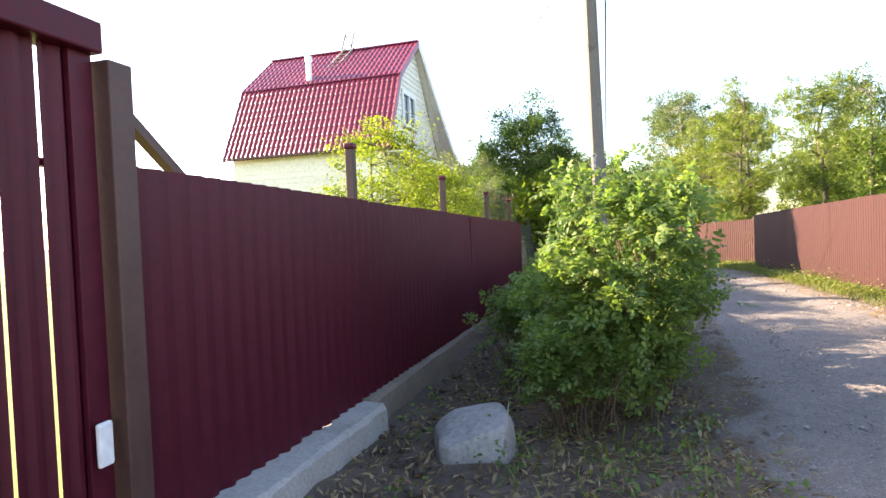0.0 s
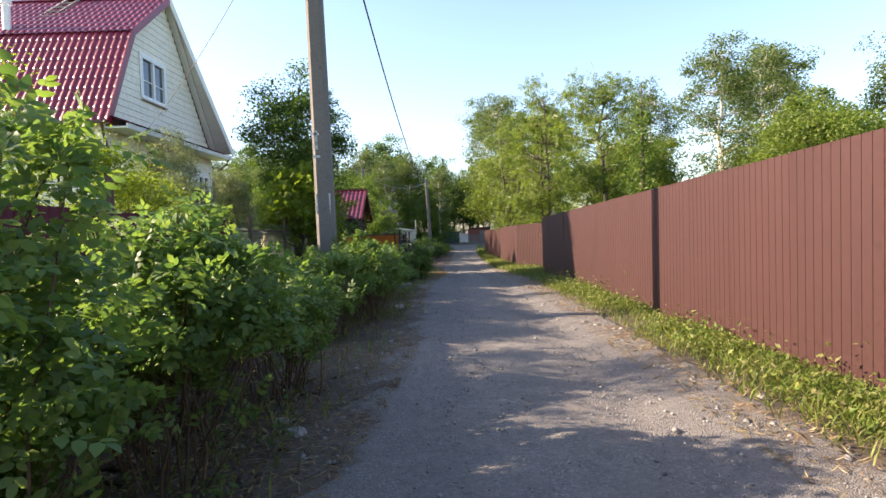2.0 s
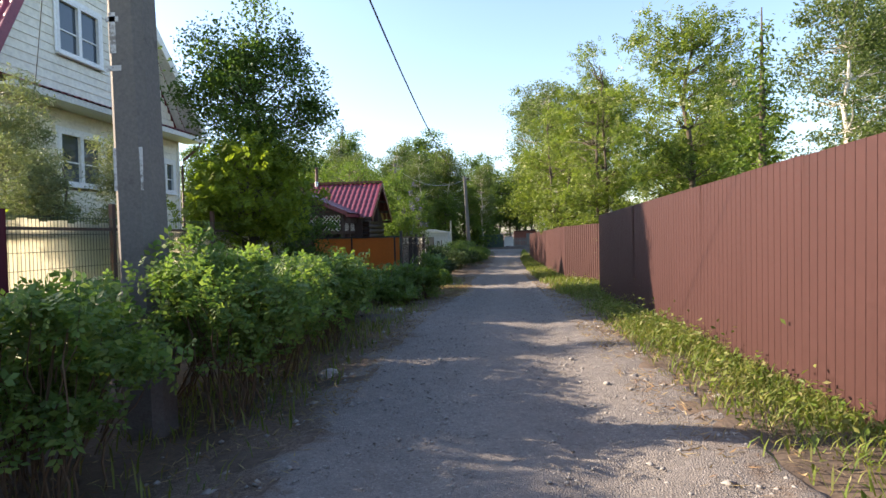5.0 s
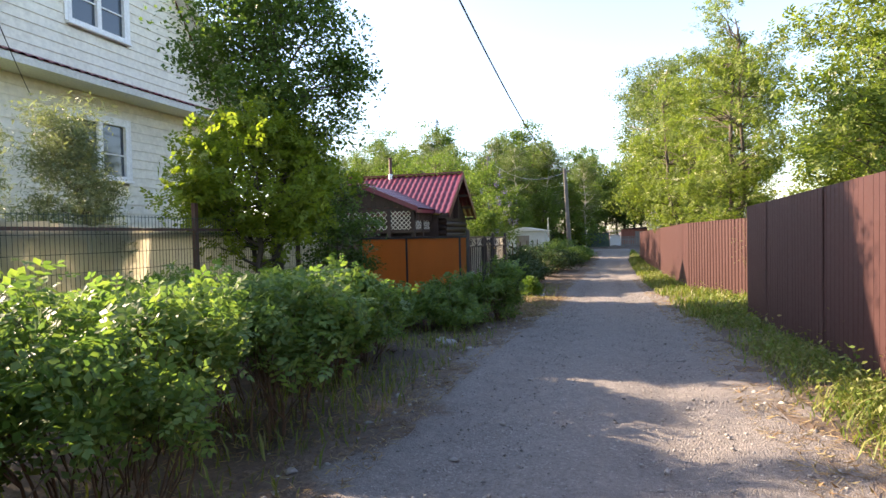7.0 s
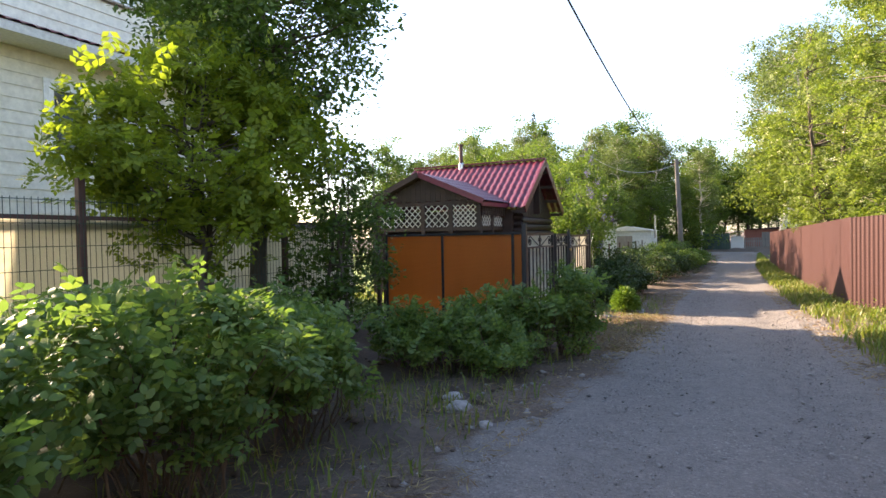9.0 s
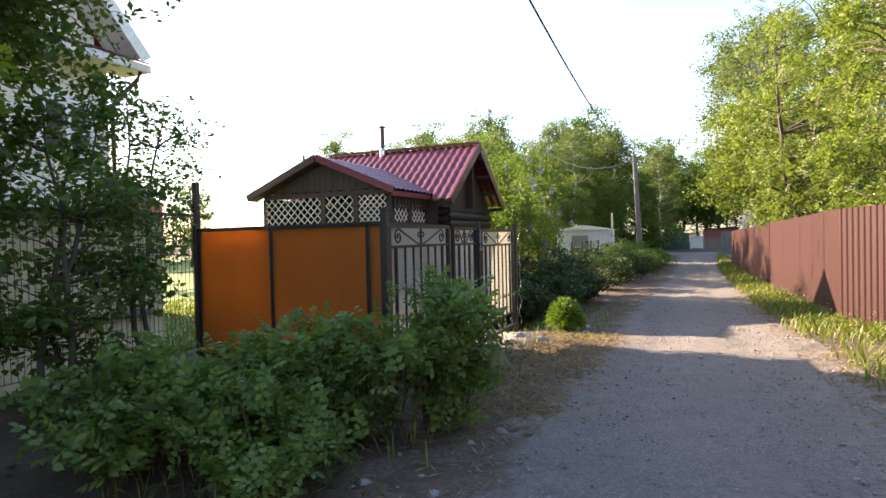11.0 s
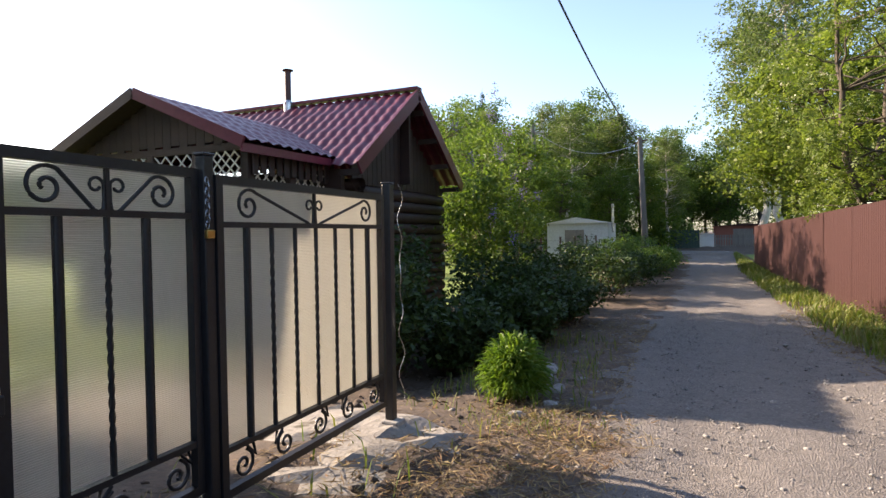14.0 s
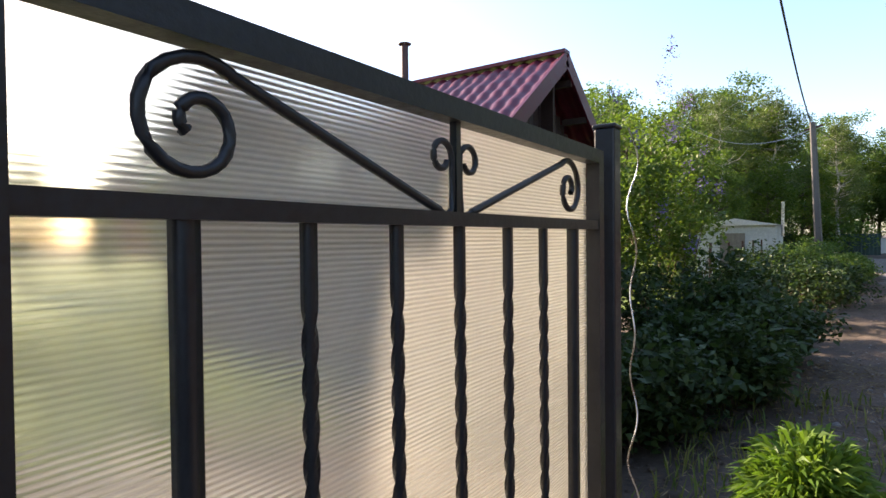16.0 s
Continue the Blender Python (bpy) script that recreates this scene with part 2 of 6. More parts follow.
def polycarbonate(name, tint, body, skin=0.14, rib=0.62):
    """Twin-wall sheet: blurred view through it, milky glow, fine ribs that run across."""
    m, n, l, b = nodes_of(name)
    tc = n.new("ShaderNodeTexCoord")
    wv = n.new("ShaderNodeTexWave")
    wv.bands_direction = "Z"
    wv.inputs["Scale"].default_value = 40.0
    l.new(tc.outputs["Object"], wv.inputs["Vector"])
    dirt = noise_node(n, l, 3.0, 6.0, (1, 1, 0.25))
    col = ramp_node(n, l, dirt, [(0.3, tuple(c * 0.82 for c in tint)), (0.7, tint)])
    col = mix_node(n, l, 0.5, col, ramp_node(n, l, wv.outputs["Fac"], [(0.1, tuple(c * rib for c in tint)), (0.7, tint)]))
    tr = n.new("ShaderNodeBsdfTranslucent")
    l.new(col, tr.inputs["Color"])
    rf = n.new("ShaderNodeBsdfRefraction")
    rf.inputs["IOR"].default_value, rf.inputs["Roughness"].default_value = 1.03, 0.5
    l.new(col, rf.inputs["Color"])
    a = n.new("ShaderNodeMixShader")
    a.inputs[0].default_value = body
    l.new(rf.outputs[0], a.inputs[1])
    l.new(tr.outputs[0], a.inputs[2])
    b.inputs["Roughness"].default_value = 0.28
    l.new(col, b.inputs["Base Color"])
    bump_node(n, l, b, wv.outputs["Fac"], 0.6, 0.006)
    rb2 = n.new("ShaderNodeBump")
    rb2.inputs["Strength"].default_value, rb2.inputs["Distance"].default_value = 0.5, 0.006
    l.new(wv.outputs["Fac"], rb2.inputs["Height"])
    l.new(rb2.outputs["Normal"], tr.inputs["Normal"])
    l.new(rb2.outputs["Normal"], rf.inputs["Normal"])
    c = n.new("ShaderNodeMixShader")
    c.inputs[0].default_value = skin
    l.new(a.outputs[0], c.inputs[1])
    l.new(b.outputs[0], c.inputs[2])
    l.new(c.outputs[0], n["Material Output"].inputs["Surface"])
    return m


M_POLY = polycarbonate("milky_polycarbonate", (0.97, 0.955, 0.885), 0.16, 0.14, 0.72)
M_PALESHEET = polycarbonate("pale_yellowed_polycarbonate", (0.8, 0.77, 0.66), 0.85)
M_ORANGE = polycarbonate("bronze_polycarbonate", (0.74, 0.34, 0.105), 0.5, 0.2)


# ---- building helpers ----
def thing(name, at, label, category, group="", turn=0.0, kind=""):
    ob = new(name)
    ob.empty_display_size = 0.1
    ob.matrix_world = pose(*at, 0, 0, turn)
    return tagged(ob, label, category, group, kind)


def link_mesh(name, me, material, parent=None, label=""):
    me.materials.append(material)
    ob = new(name, me)
    if parent is not None:
        ob.parent = parent
    if label:
        ob["label"] = label
    return ob


def part(name, bm, material, parent, label=""):
    me = bpy.data.meshes.new(name)
    bm.to_mesh(me)
    bm.free()
    return link_mesh(name, me, material, parent, label)


def share(name, me, parent, m, label=""):
    """One more object on a mesh that is there already."""
    ob = new(name, me)
    ob.parent = parent
    ob.matrix_basis = m
    if label:
        ob["label"] = label
    return ob


def fast_mesh(name, verts, faces, smooth=False):
    """A mesh from numpy arrays: all faces with the same number of corners."""
    verts, faces = np.asarray(verts, dtype=np.float32), np.asarray(faces, dtype=np.int32)
    me = bpy.data.meshes.new(name)
    k = faces.shape[1]
    me.vertices.add(len(verts))
    me.vertices.foreach_set("co", verts.ravel())
    me.loops.add(faces.size)
    me.loops.foreach_set("vertex_index", faces.ravel())
    me.polygons.add(len(faces))
    me.polygons.foreach_set("loop_start", np.arange(0, faces.size, k, dtype=np.int32))
    if smooth:
        me.polygons.foreach_set("use_smooth", np.ones(len(faces), dtype=bool))
    me.update(calc_edges=True)
    return me


def box(bm, lo, hi, bevel=0.0):
    vs = [bm.verts.new((x, y, z)) for x in (lo[0], hi[0]) for y in (lo[1], hi[1]) for z in (lo[2], hi[2])]
    fs = [bm.faces.new([vs[i] for i in q]) for q in ((0, 1, 3, 2), (4, 6, 7, 5), (0, 4, 5, 1), (2, 3, 7, 6), (0, 2, 6, 4), (1, 5, 7, 3))]
    if bevel:
        bmesh.ops.bevel(bm, geom=list({e for f in fs for e in f.edges}), offset=bevel, segments=2, affect="EDGES", profile=0.5)
    return bm


def boxed(lo, hi, bevel=0.0):
    return box(bmesh.new(), lo, hi, bevel)


def bar(bm, a, b, w, h=None, up=(0, 0, 1)):
    """A square bar from a to b, w wide and h deep."""
    a, b = Vector(a), Vector(b)
    d = (b - a).normalized()
    u = Vector(up)
    if abs(d.dot(u)) > 0.98:
        u = Vector((1, 0, 0))
    s = d.cross(u).normalized() * w / 2
    t = d.cross(s).normalized() * (h or w) / 2
    vs = [bm.verts.new(p + i * s + j * t) for p in (a, b) for i, j in ((-1, -1), (1, -1), (1, 1), (-1, 1))]
    for q in ((3, 2, 1, 0), (4, 5, 6, 7), (0, 1, 5, 4), (1, 2, 6, 5), (2, 3, 7, 6), (3, 0, 4, 7)):
        bm.faces.new([vs[i] for i in q])
    return bm


def tube_arrays(points, radii, sides=6):
    pts = np.asarray(points, dtype=float)
    d = np.gradient(pts, axis=0)
    d /= np.linalg.norm(d, axis=1)[:, None] + 1e-9
    ref = np.where(np.abs(d[:, 2:3]) > 0.9, [[1.0, 0, 0]], [[0, 0, 1.0]])
    s = np.cross(d, ref)
    s /= np.linalg.norm(s, axis=1)[:, None] + 1e-9
    t = np.cross(d, s)
    a = np.linspace(0, 2 * math.pi, sides, endpoint=False)
    ring = np.cos(a)[None, :, None] * s[:, None, :] + np.sin(a)[None, :, None] * t[:, None, :]
    v = pts[:, None, :] + ring * np.asarray(radii, dtype=float)[:, None, None]
    k = np.arange(len(pts) - 1)[:, None] * sides + np.arange(sides)[None, :]
    kn = np.arange(len(pts) - 1)[:, None] * sides + (np.arange(sides)[None, :] + 1) % sides
    f = np.stack([k, kn, kn + sides, k + sides], axis=-1).reshape(-1, 4)
    return v.reshape(-1, 3), f


class Tubes:
    def __init__(self):
        self.v, self.f, self.n = [], [], 0

    def add(self, points, radii, sides=6):
        v, f = tube_arrays(points, radii, sides)
        self.v.append(v)
        self.f.append(f + self.n)
        self.n += len(v)

    def mesh(self, name):
        return fast_mesh(name, np.concatenate(self.v), np.concatenate(self.f), True)


def leaf_arrays(rng, centres, size, aspect=0.55, droop=0.25, fold=0.18):
    """Folded leaves with a tip: four corners and two faces each."""
    n = len(centres)
    d = rng.normal(size=(n, 3))
    d[:, 2] = d[:, 2] * 0.6 - droop
    d /= np.linalg.norm(d, axis=1)[:, None]
    up = rng.normal(size=(n, 3)) * 0.6 + np.array([0, 0, 1.0])
    s = np.cross(d, up)
    s /= np.linalg.norm(s, axis=1)[:, None] + 1e-9
    nrm = np.cross(s, d)
    L = size * rng.uniform(0.6, 1.25, n)[:, None]
    W = L * aspect * 0.5
    base, tip = centres - d * L * 0.5, centres + d * L * 0.5
    mid = centres - d * L * 0.05 + nrm * W * fold * 2
    v = np.stack([base, mid + s * W, tip, mid - s * W], axis=1).reshape(-1, 3)
    k = np.arange(n)[:, None] * 4
    f = np.concatenate([k + [[0, 1, 2]], k + [[0, 2, 3]]], axis=1).reshape(-1, 3)
    return v, f


def compound_arrays(rng, centres, length, leaflet, aspect=0.55, rise=0.25, round_leaf=False):
    """Feathered leaves: three pairs of leaflets and one at the tip of each stalk."""
    n = len(centres)
    d = rng.normal(size=(n, 3)) + [0, 0, rise]
    d /= np.linalg.norm(d, axis=1)[:, None]
    up = rng.normal(size=(n, 3)) * 0.45 + np.array([0, 0, 1.0])
    s = np.cross(d, up)
    s /= np.linalg.norm(s, axis=1)[:, None] + 1e-9
    nrm = np.cross(s, d)
    scale = rng.uniform(0.65, 1.25, n)[:, None]
    out = []
    for k, side in ((-0.25, 1), (-0.25, -1), (0.08, 1), (0.08, -1), (0.4, 1), (0.4, -1), (0.5, 0)):
        ax = d * (0.55 if side else 1.0) + s * side * 0.84 - nrm * 0.18 + rng.normal(size=(n, 3)) * 0.12
        ax /= np.linalg.norm(ax, axis=1)[:, None]
        sd = np.cross(ax, nrm)
        sd /= np.linalg.norm(sd, axis=1)[:, None] + 1e-9
        L = leaflet * scale * rng.uniform(0.85, 1.15, (n, 1))
        base = centres + d * length * scale * k
        mid = base + ax * L * 0.48 + nrm * L * 0.06
        if round_leaf:
            W, curl = sd * L * aspect / 2, nrm * L
            out.append(np.stack([base, base + ax * L * 0.28 + W * 0.9 + curl * 0.07, base + ax * L * 0.66 + W * 0.88 + curl * 0.06, base + ax * L - curl * 0.1, base + ax * L * 0.66 - W * 0.88 + curl * 0.06, base + ax * L * 0.28 - W * 0.9 + curl * 0.07], axis=1))
        else:
            out.append(np.stack([base, mid + sd * L * aspect / 2, base + ax * L, mid - sd * L * aspect / 2], axis=1))
    v = np.concatenate(out).reshape(-1, 3)
    if round_leaf:
        k = np.arange(n * 7)[:, None] * 6
        return v, np.concatenate([k + [[0, 1, 5]], k + [[1, 2, 5]], k + [[5, 2, 4]], k + [[2, 3, 4]]], axis=1).reshape(-1, 3)
    k = np.arange(n * 7)[:, None] * 4
    f = np.concatenate([k + [[0, 1, 2]], k + [[0, 2, 3]]], axis=1).reshape(-1, 3)
    return v, f


def smooth_path(rng, a, b, steps, wobble):
    a, b = np.array(a, float), np.array(b, float)
    k = np.linspace(0, 1, steps)[:, None]
    p = a + (b - a) * k
    off = np.cumsum(rng.normal(size=(steps, 3)), axis=0) * wobble
    off -= off[0] + (off[-1] - off[0]) * k
    return p + off


def ground_z(x, y):
    z = np.interp(y, [-30, 0, 8, 16, 22, 25, 29, 34, 44, 54, 70, 120], [0.4, 0.3, 0.24, 0.17, 0.0, -0.12, -0.28, -0.36, -0.42, -0.25, 0.0, 0.6])
    left = np.clip((1.3 - x) / 1.2, 0, 1)
    z = z - 0.28 * np.exp(-((x + 0.5) / 0.75) ** 2 - ((y - 28.6) / 1.9) ** 2)
    return z + left * (0.05 * np.sin(y * 0.9) - np.where(y < 18, 0.1, np.where((y > 21) & (y < 26.2), -0.12, -0.03))) + np.where(x < -2.5, 0.12 * np.clip((-2.5 - x) / 3, 0, 1), 0)


# ---- plants ----
def crown_points(rng, centre, radii, clumps, spread, per, shell=0.55):
    c = rng.normal(size=(clumps, 3))
    c /= np.linalg.norm(c, axis=1)[:, None]
    c *= (shell + (1 - shell) * rng.random((clumps, 1)) ** 0.7) * rng.uniform(0.72, 1.12, (clumps, 1))
    c = c * np.array(radii) + np.array(centre)
    sizes = spread * rng.uniform(0.55, 1.35, clumps)
    idx = rng.integers(0, clumps, clumps * per)
    off = rng.normal(size=(len(idx), 3))
    off /= np.linalg.norm(off, axis=1)[:, None]
    off *= 1.75 * rng.random((len(idx), 1)) ** 0.5
    leaves = c[idx] + off * sizes[idx][:, None] * np.array([1, 1, 0.7])
    return c, leaves


def tree(name, at, height, crown_z, crown_r, leaf, leaf_mat, bark, label, seed, clumps=110, per=90, spread=0.3, trunk_r=0.1, lean=(0, 0), aspect=0.6, group="", droop=0.25, stems=1, category="tree", feather=0.0, blossom=0):
    """A tree: crown_z is the height of the crown's foot; crown_r its half widths along x and y."""
    rng = np.random.default_rng(seed)
    ob = thing(name, at, label, category, group)
    wood = Tubes()
    cz = (height + crown_z) / 2
    centre = np.array([lean[0], lean[1], cz])
    clump, leaves = crown_points(rng, centre, (crown_r[0], crown_r[1], (height - crown_z) / 2), clumps, spread, per)
    spines = []
    for k in range(stems):
        off = rng.normal(size=2) * 0.12 * (stems > 1)
        top = centre + np.array([rng.normal() * crown_r[0] * 0.3 * (stems > 1), rng.normal() * crown_r[1] * 0.3 * (stems > 1), (height - cz) * 0.8])
        p = smooth_path(rng, (off[0], off[1], -0.15), top, 12, height * 0.012)
        wood.add(p, trunk_r / math.sqrt(stems) * np.linspace(1.15, 0.18, 12), 8)
        spines.append(p)
    for k, c in enumerate(clump):
        p = spines[k % stems]
        start = p[max(2, min(10, int(np.searchsorted(p[:, 2], c[2] - np.linalg.norm(c[:2] - centre[:2]) * 0.6))))]
        q = smooth_path(rng, start, c, 6, 0.035 * height / 5)
        wood.add(q, trunk_r * np.linspace(0.3 if k % 5 == 0 else 0.16, 0.035, 6), 4)
    link_mesh("trunk", wood.mesh("trunk"), bark, ob)
    v, f = compound_arrays(rng, leaves[::6], feather, leaf, aspect) if feather else leaf_arrays(rng, leaves, leaf, aspect, droop)
    link_mesh("crown", fast_mesh("crown", v, f), leaf_mat, ob)
    if blossom:
        heads = leaves[rng.integers(0, len(leaves), blossom)]
        pts = np.repeat(heads, 12, axis=0) + rng.normal(size=(blossom * 12, 3)) * [0.05, 0.05, 0.018]
        v, f = leaf_arrays(rng, pts, 0.045, 0.9, 0.0)
        link_mesh("blossom", fast_mesh("blossom", v, f), L_BLOSSOM, ob, "cream flower heads")
    return ob


def bush(name, at, radii, height, leaf, leaf_mat, label, seed, stems=14, clumps=60, per=110, spread=0.16, group="", low=0.25, aspect=0.6, category="bush", feather=0.0, round_leaf=False):
    """A shrub of many stems that rise from one foot."""
    rng = np.random.default_rng(seed)
    ob = thing(name, at, label, category, group)
    wood = Tubes()
    clump, leaves = crown_points(rng, (0, 0, height * (0.5 + low / 2)), (radii[0], radii[1], height * (0.5 - low / 2)), clumps, spread, per, 0.45)
    leaves = leaves[leaves[:, 2] > 0.06]
    for k in range(stems):
        c = clump[rng.integers(0, clumps)]
        foot = (c[0] * 0.35 + rng.normal() * 0.08, c[1] * 0.35 + rng.normal() * 0.08, -0.12)
        wood.add(smooth_path(rng, foot, c, 8, 0.025), np.linspace(0.011, 0.004, 8), 4)
    for c in clump:
        foot = (c[0] * 0.55, c[1] * 0.55, max(0.05, c[2] - 0.45))
        wood.add(smooth_path(rng, foot, c, 5, 0.02), np.linspace(0.006, 0.002, 5), 3)
    link_mesh("branchwork", wood.mesh("branchwork"), M_TWIG, ob, "thin brown stems")
    v, f = compound_arrays(rng, leaves[::6], feather, leaf, aspect, 0.25, round_leaf) if feather else leaf_arrays(rng, leaves, leaf, aspect, 0.2)
    link_mesh("foliage", fast_mesh("foliage", v, f), leaf_mat, ob)
    return ob


def on_ground(x, y, dz=0.0):
    return (x, y, float(ground_z(x, y)) + dz)


def spruce(at, height, radius, label, seed, group="", needle=0.22, dense=60, material=None):
    rng = np.random.default_rng(seed)
    ob = thing("spruce_tree", at, label, "tree", group)
    wood = Tubes()
    wood.add([(0, 0, -0.2), (0, 0, height * 0.5), (0, 0, height)], [0.02 * height, 0.012 * height, 0.01], 7)
    pts = []
    for k in range(int(height * 9)):
        z = height * (0.08 + 0.9 * k / (height * 9))
        r = radius * (1 - z / height) ** 0.85 * rng.uniform(0.7, 1.1)
        a = k * 2.4 + rng.normal() * 0.2
        tip = np.array([math.cos(a) * r, math.sin(a) * r, z - r * 0.25])
        wood.add([(0, 0, z), tip * [0.5, 0.5, 1] + [0, 0, 0.0], tip], [0.02, 0.012, 0.004], 3)
        m = max(12, int(dense * r))
        s = rng.random((m, 1)) ** 0.7
        pts.append(np.array([0, 0, z]) * (1 - s) + tip * s + rng.normal(size=(m, 3)) * [0.12, 0.12, 0.07])
    link_mesh("trunk", wood.mesh("trunk"), M_BARK, ob)
    v, f = leaf_arrays(rng, np.concatenate(pts), needle, 0.4, 0.35)
    link_mesh("crown", fast_mesh("crown", v, f), material or L_SPRUCE, ob)
    return ob


def blades(rng, xy, height, width, lean=0.5):
    """Grass blades that stand on the ground: two faces each, bent over."""
    n = len(xy)
    base = np.column_stack([xy, ground_z(xy[:, 0], xy[:, 1]) - 0.01])
    a = rng.uniform(0, 2 * math.pi, n)
    h = height * rng.uniform(0.4, 1.3, n)
    out = np.column_stack([np.cos(a), np.sin(a), np.zeros(n)])
    side = np.column_stack([-np.sin(a), np.cos(a), np.zeros(n)]) * (width * rng.uniform(0.6, 1.3, n))[:, None]
    mid = base + out * (h * lean * 0.35)[:, None] + np.column_stack([np.zeros(n), np.zeros(n), h * 0.62])
    tip = base + out * (h * lean * rng.uniform(0.6, 1.5, n))[:, None] + np.column_stack([np.zeros(n), np.zeros(n), h])
    v = np.stack([base - side * 0.7, base + side * 0.7, mid + side, mid - side, tip], axis=1).reshape(-1, 3)
    k = np.arange(n)[:, None] * 5
    f = np.concatenate([k + [[0, 1, 2]], k + [[0, 2, 3]], k + [[3, 2, 4]]], axis=1).reshape(-1, 3)
    return v, f


# ---- ground and road ----
def grid_mesh(name, xs, ys, zfun):
    X, Y = np.meshgrid(xs, ys)
    Z = zfun(X, Y)
    v = np.column_stack([X.ravel(), Y.ravel(), Z.ravel()])
    nx, ny = len(xs), len(ys)
    k = (np.arange(ny - 1)[:, None] * nx + np.arange(nx - 1)[None, :]).ravel()[:, None]
    return fast_mesh(name, v, np.concatenate([k, k + 1, k + nx + 1, k + nx], axis=1), True)


def rough_xy(X, Y, a, s):
    return a * (np.sin(X * s * 1.7 + np.sin(Y * s * 1.1) * 2) + np.sin(Y * s * 2.3 + np.cos(X * s * 1.9) * 1.7)) * 0.5


def road_left(y):
    return np.interp(y, [-10, 0, 5.5, 9, 14.5, 18, 22, 26, 30, 37, 48, 62], [0.5, 0.7, 1.05, 1.35, 1.25, 1.3, 1.5, 1.62, 1.45, 2.0, 2.3, 2.6])


def road_right(y):
    return np.interp(y, [-10, 7, 14.5, 29, 35, 47, 62], [4.1, 3.9, 3.95, 4.05, 3.95, 4.1, 5.0])


xs = np.concatenate([[-900, -300, -120, -60, -35, -22], np.arange(-14, 12.01, 0.2), [16, 24, 40, 80, 200, 900]])
ys = np.concatenate([[-900, -300, -100, -40, -20, -10], np.arange(-6, 62.01, 0.25), [70, 85, 110, 160, 300, 900]])
ground = link_mesh("ground", grid_mesh("ground", xs, ys, lambda X, Y: ground_z(X, Y) - 0.16 * ((X > road_left(Y) + 0.15) & (X < road_right(Y) - 0.1) & (Y > -8) & (Y < 62)) + rough_xy(X, Y, 0.03, 3.1) * (np.abs(X) < 12)), M_SOIL)
tagged(ground, "dark trodden soil with patches of green", "ground", kind="structure")


def road_mesh():
    """The lane and a strip of earth on both sides; "verge" says how far a spot lies off the gravel."""
    ys = np.arange(-8, 62, 0.14)
    us = np.concatenate([np.linspace(-0.34, 0.08, 12), np.linspace(0.14, 0.86, 16), np.linspace(0.92, 1.16, 9)])
    U, Y = np.meshgrid(us, ys)
    X = road_left(Y) + (road_right(Y) - road_left(Y)) * U
    wob = 0.05 * np.sin(Y * 1.3) + 0.04 * np.sin(Y * 3.7 + 1) + 0.03 * np.sin(Y * 8.1)
    off = np.clip(np.maximum((-U + wob) / 0.13 + 0.5, np.minimum(0.42, (U - 1.03 + wob * 0.6) / 0.16 + 0.4)), 0, 1)
    rim = np.clip(np.minimum((U + 0.34) / 0.1, (1.16 - U) / 0.06), 0, 1)
    ruts = -0.025 * np.exp(-((U - 0.26) / 0.1) ** 2) - 0.025 * np.exp(-((U - 0.74) / 0.1) ** 2)
    Z = ground_z(X, Y) - 0.11 + 0.125 * rim ** 0.6 + ruts * (1 - off) + rough_xy(X, Y, 0.014, 4.3) + rough_xy(X, Y, 0.007, 13) + off * (rough_xy(X, Y, 0.02, 6.1) - 0.005)
    n = len(us)
    k = (np.arange(len(ys) - 1)[:, None] * n + np.arange(n - 1)[None, :]).ravel()[:, None]
    me = fast_mesh("road", np.column_stack([X.ravel(), Y.ravel(), Z.ravel()]), np.concatenate([k, k + 1, k + n + 1, k + n], axis=1), True)
    me.attributes.new("verge", "FLOAT", "POINT").data.foreach_set("value", off.ravel().astype(np.float32))
    return me


road = tagged(link_mesh("road", road_mesh(), M_GRAVEL), "grey-brown packed gravel lane with shallow ruts", "road", kind="structure")
road_far = tagged(link_mesh("road_far", grid_mesh("road_far", np.linspace(-40, 4.8, 60), np.linspace(58.5, 62.5, 8), lambda X, Y: ground_z(X, Y) + 0.03 + 0.0 * X), M_GRAVEL), "grey gravel road that crosses the lane's end", "road", kind="structure")


def stones(name, rng, n, xfun, y0, y1, size, material, label, lift=0.0):
    """Loose stones: squashed eight-sided lumps."""
    y = rng.uniform(y0, y1, n)
    x = xfun(rng, y)
    oct_v = np.array([(1, 0, 0), (-1, 0, 0), (0, 1, 0), (0, -1, 0), (0, 0, 0.8), (0, 0, -0.8)], float)
    oct_f = np.array([(0, 2, 4), (2, 1, 4), (1, 3, 4), (3, 0, 4), (2, 0, 5), (1, 2, 5), (3, 1, 5), (0, 3, 5)])
    s = size * rng.lognormal(0, 0.5, n)
    v = oct_v[None] * rng.uniform(0.6, 1.3, (n, 6, 1)) * s[:, None, None]
    a = rng.uniform(0, 6.28, n)
    ca, sa = np.cos(a)[:, None], np.sin(a)[:, None]
    v = np.stack([v[:, :, 0] * ca - v[:, :, 1] * sa, v[:, :, 0] * sa + v[:, :, 1] * ca, v[:, :, 2] * 0.7], axis=-1)
    v += np.stack([x, y, ground_z(x, y) + lift + s * 0.15], axis=1)[:, None, :]
    f = (np.arange(n)[:, None, None] * 6 + oct_f[None]).reshape(-1, 3)
    return tagged(link_mesh(name, fast_mesh(name, v.reshape(-1, 3), f), material), label, "gravel", kind="stuff")


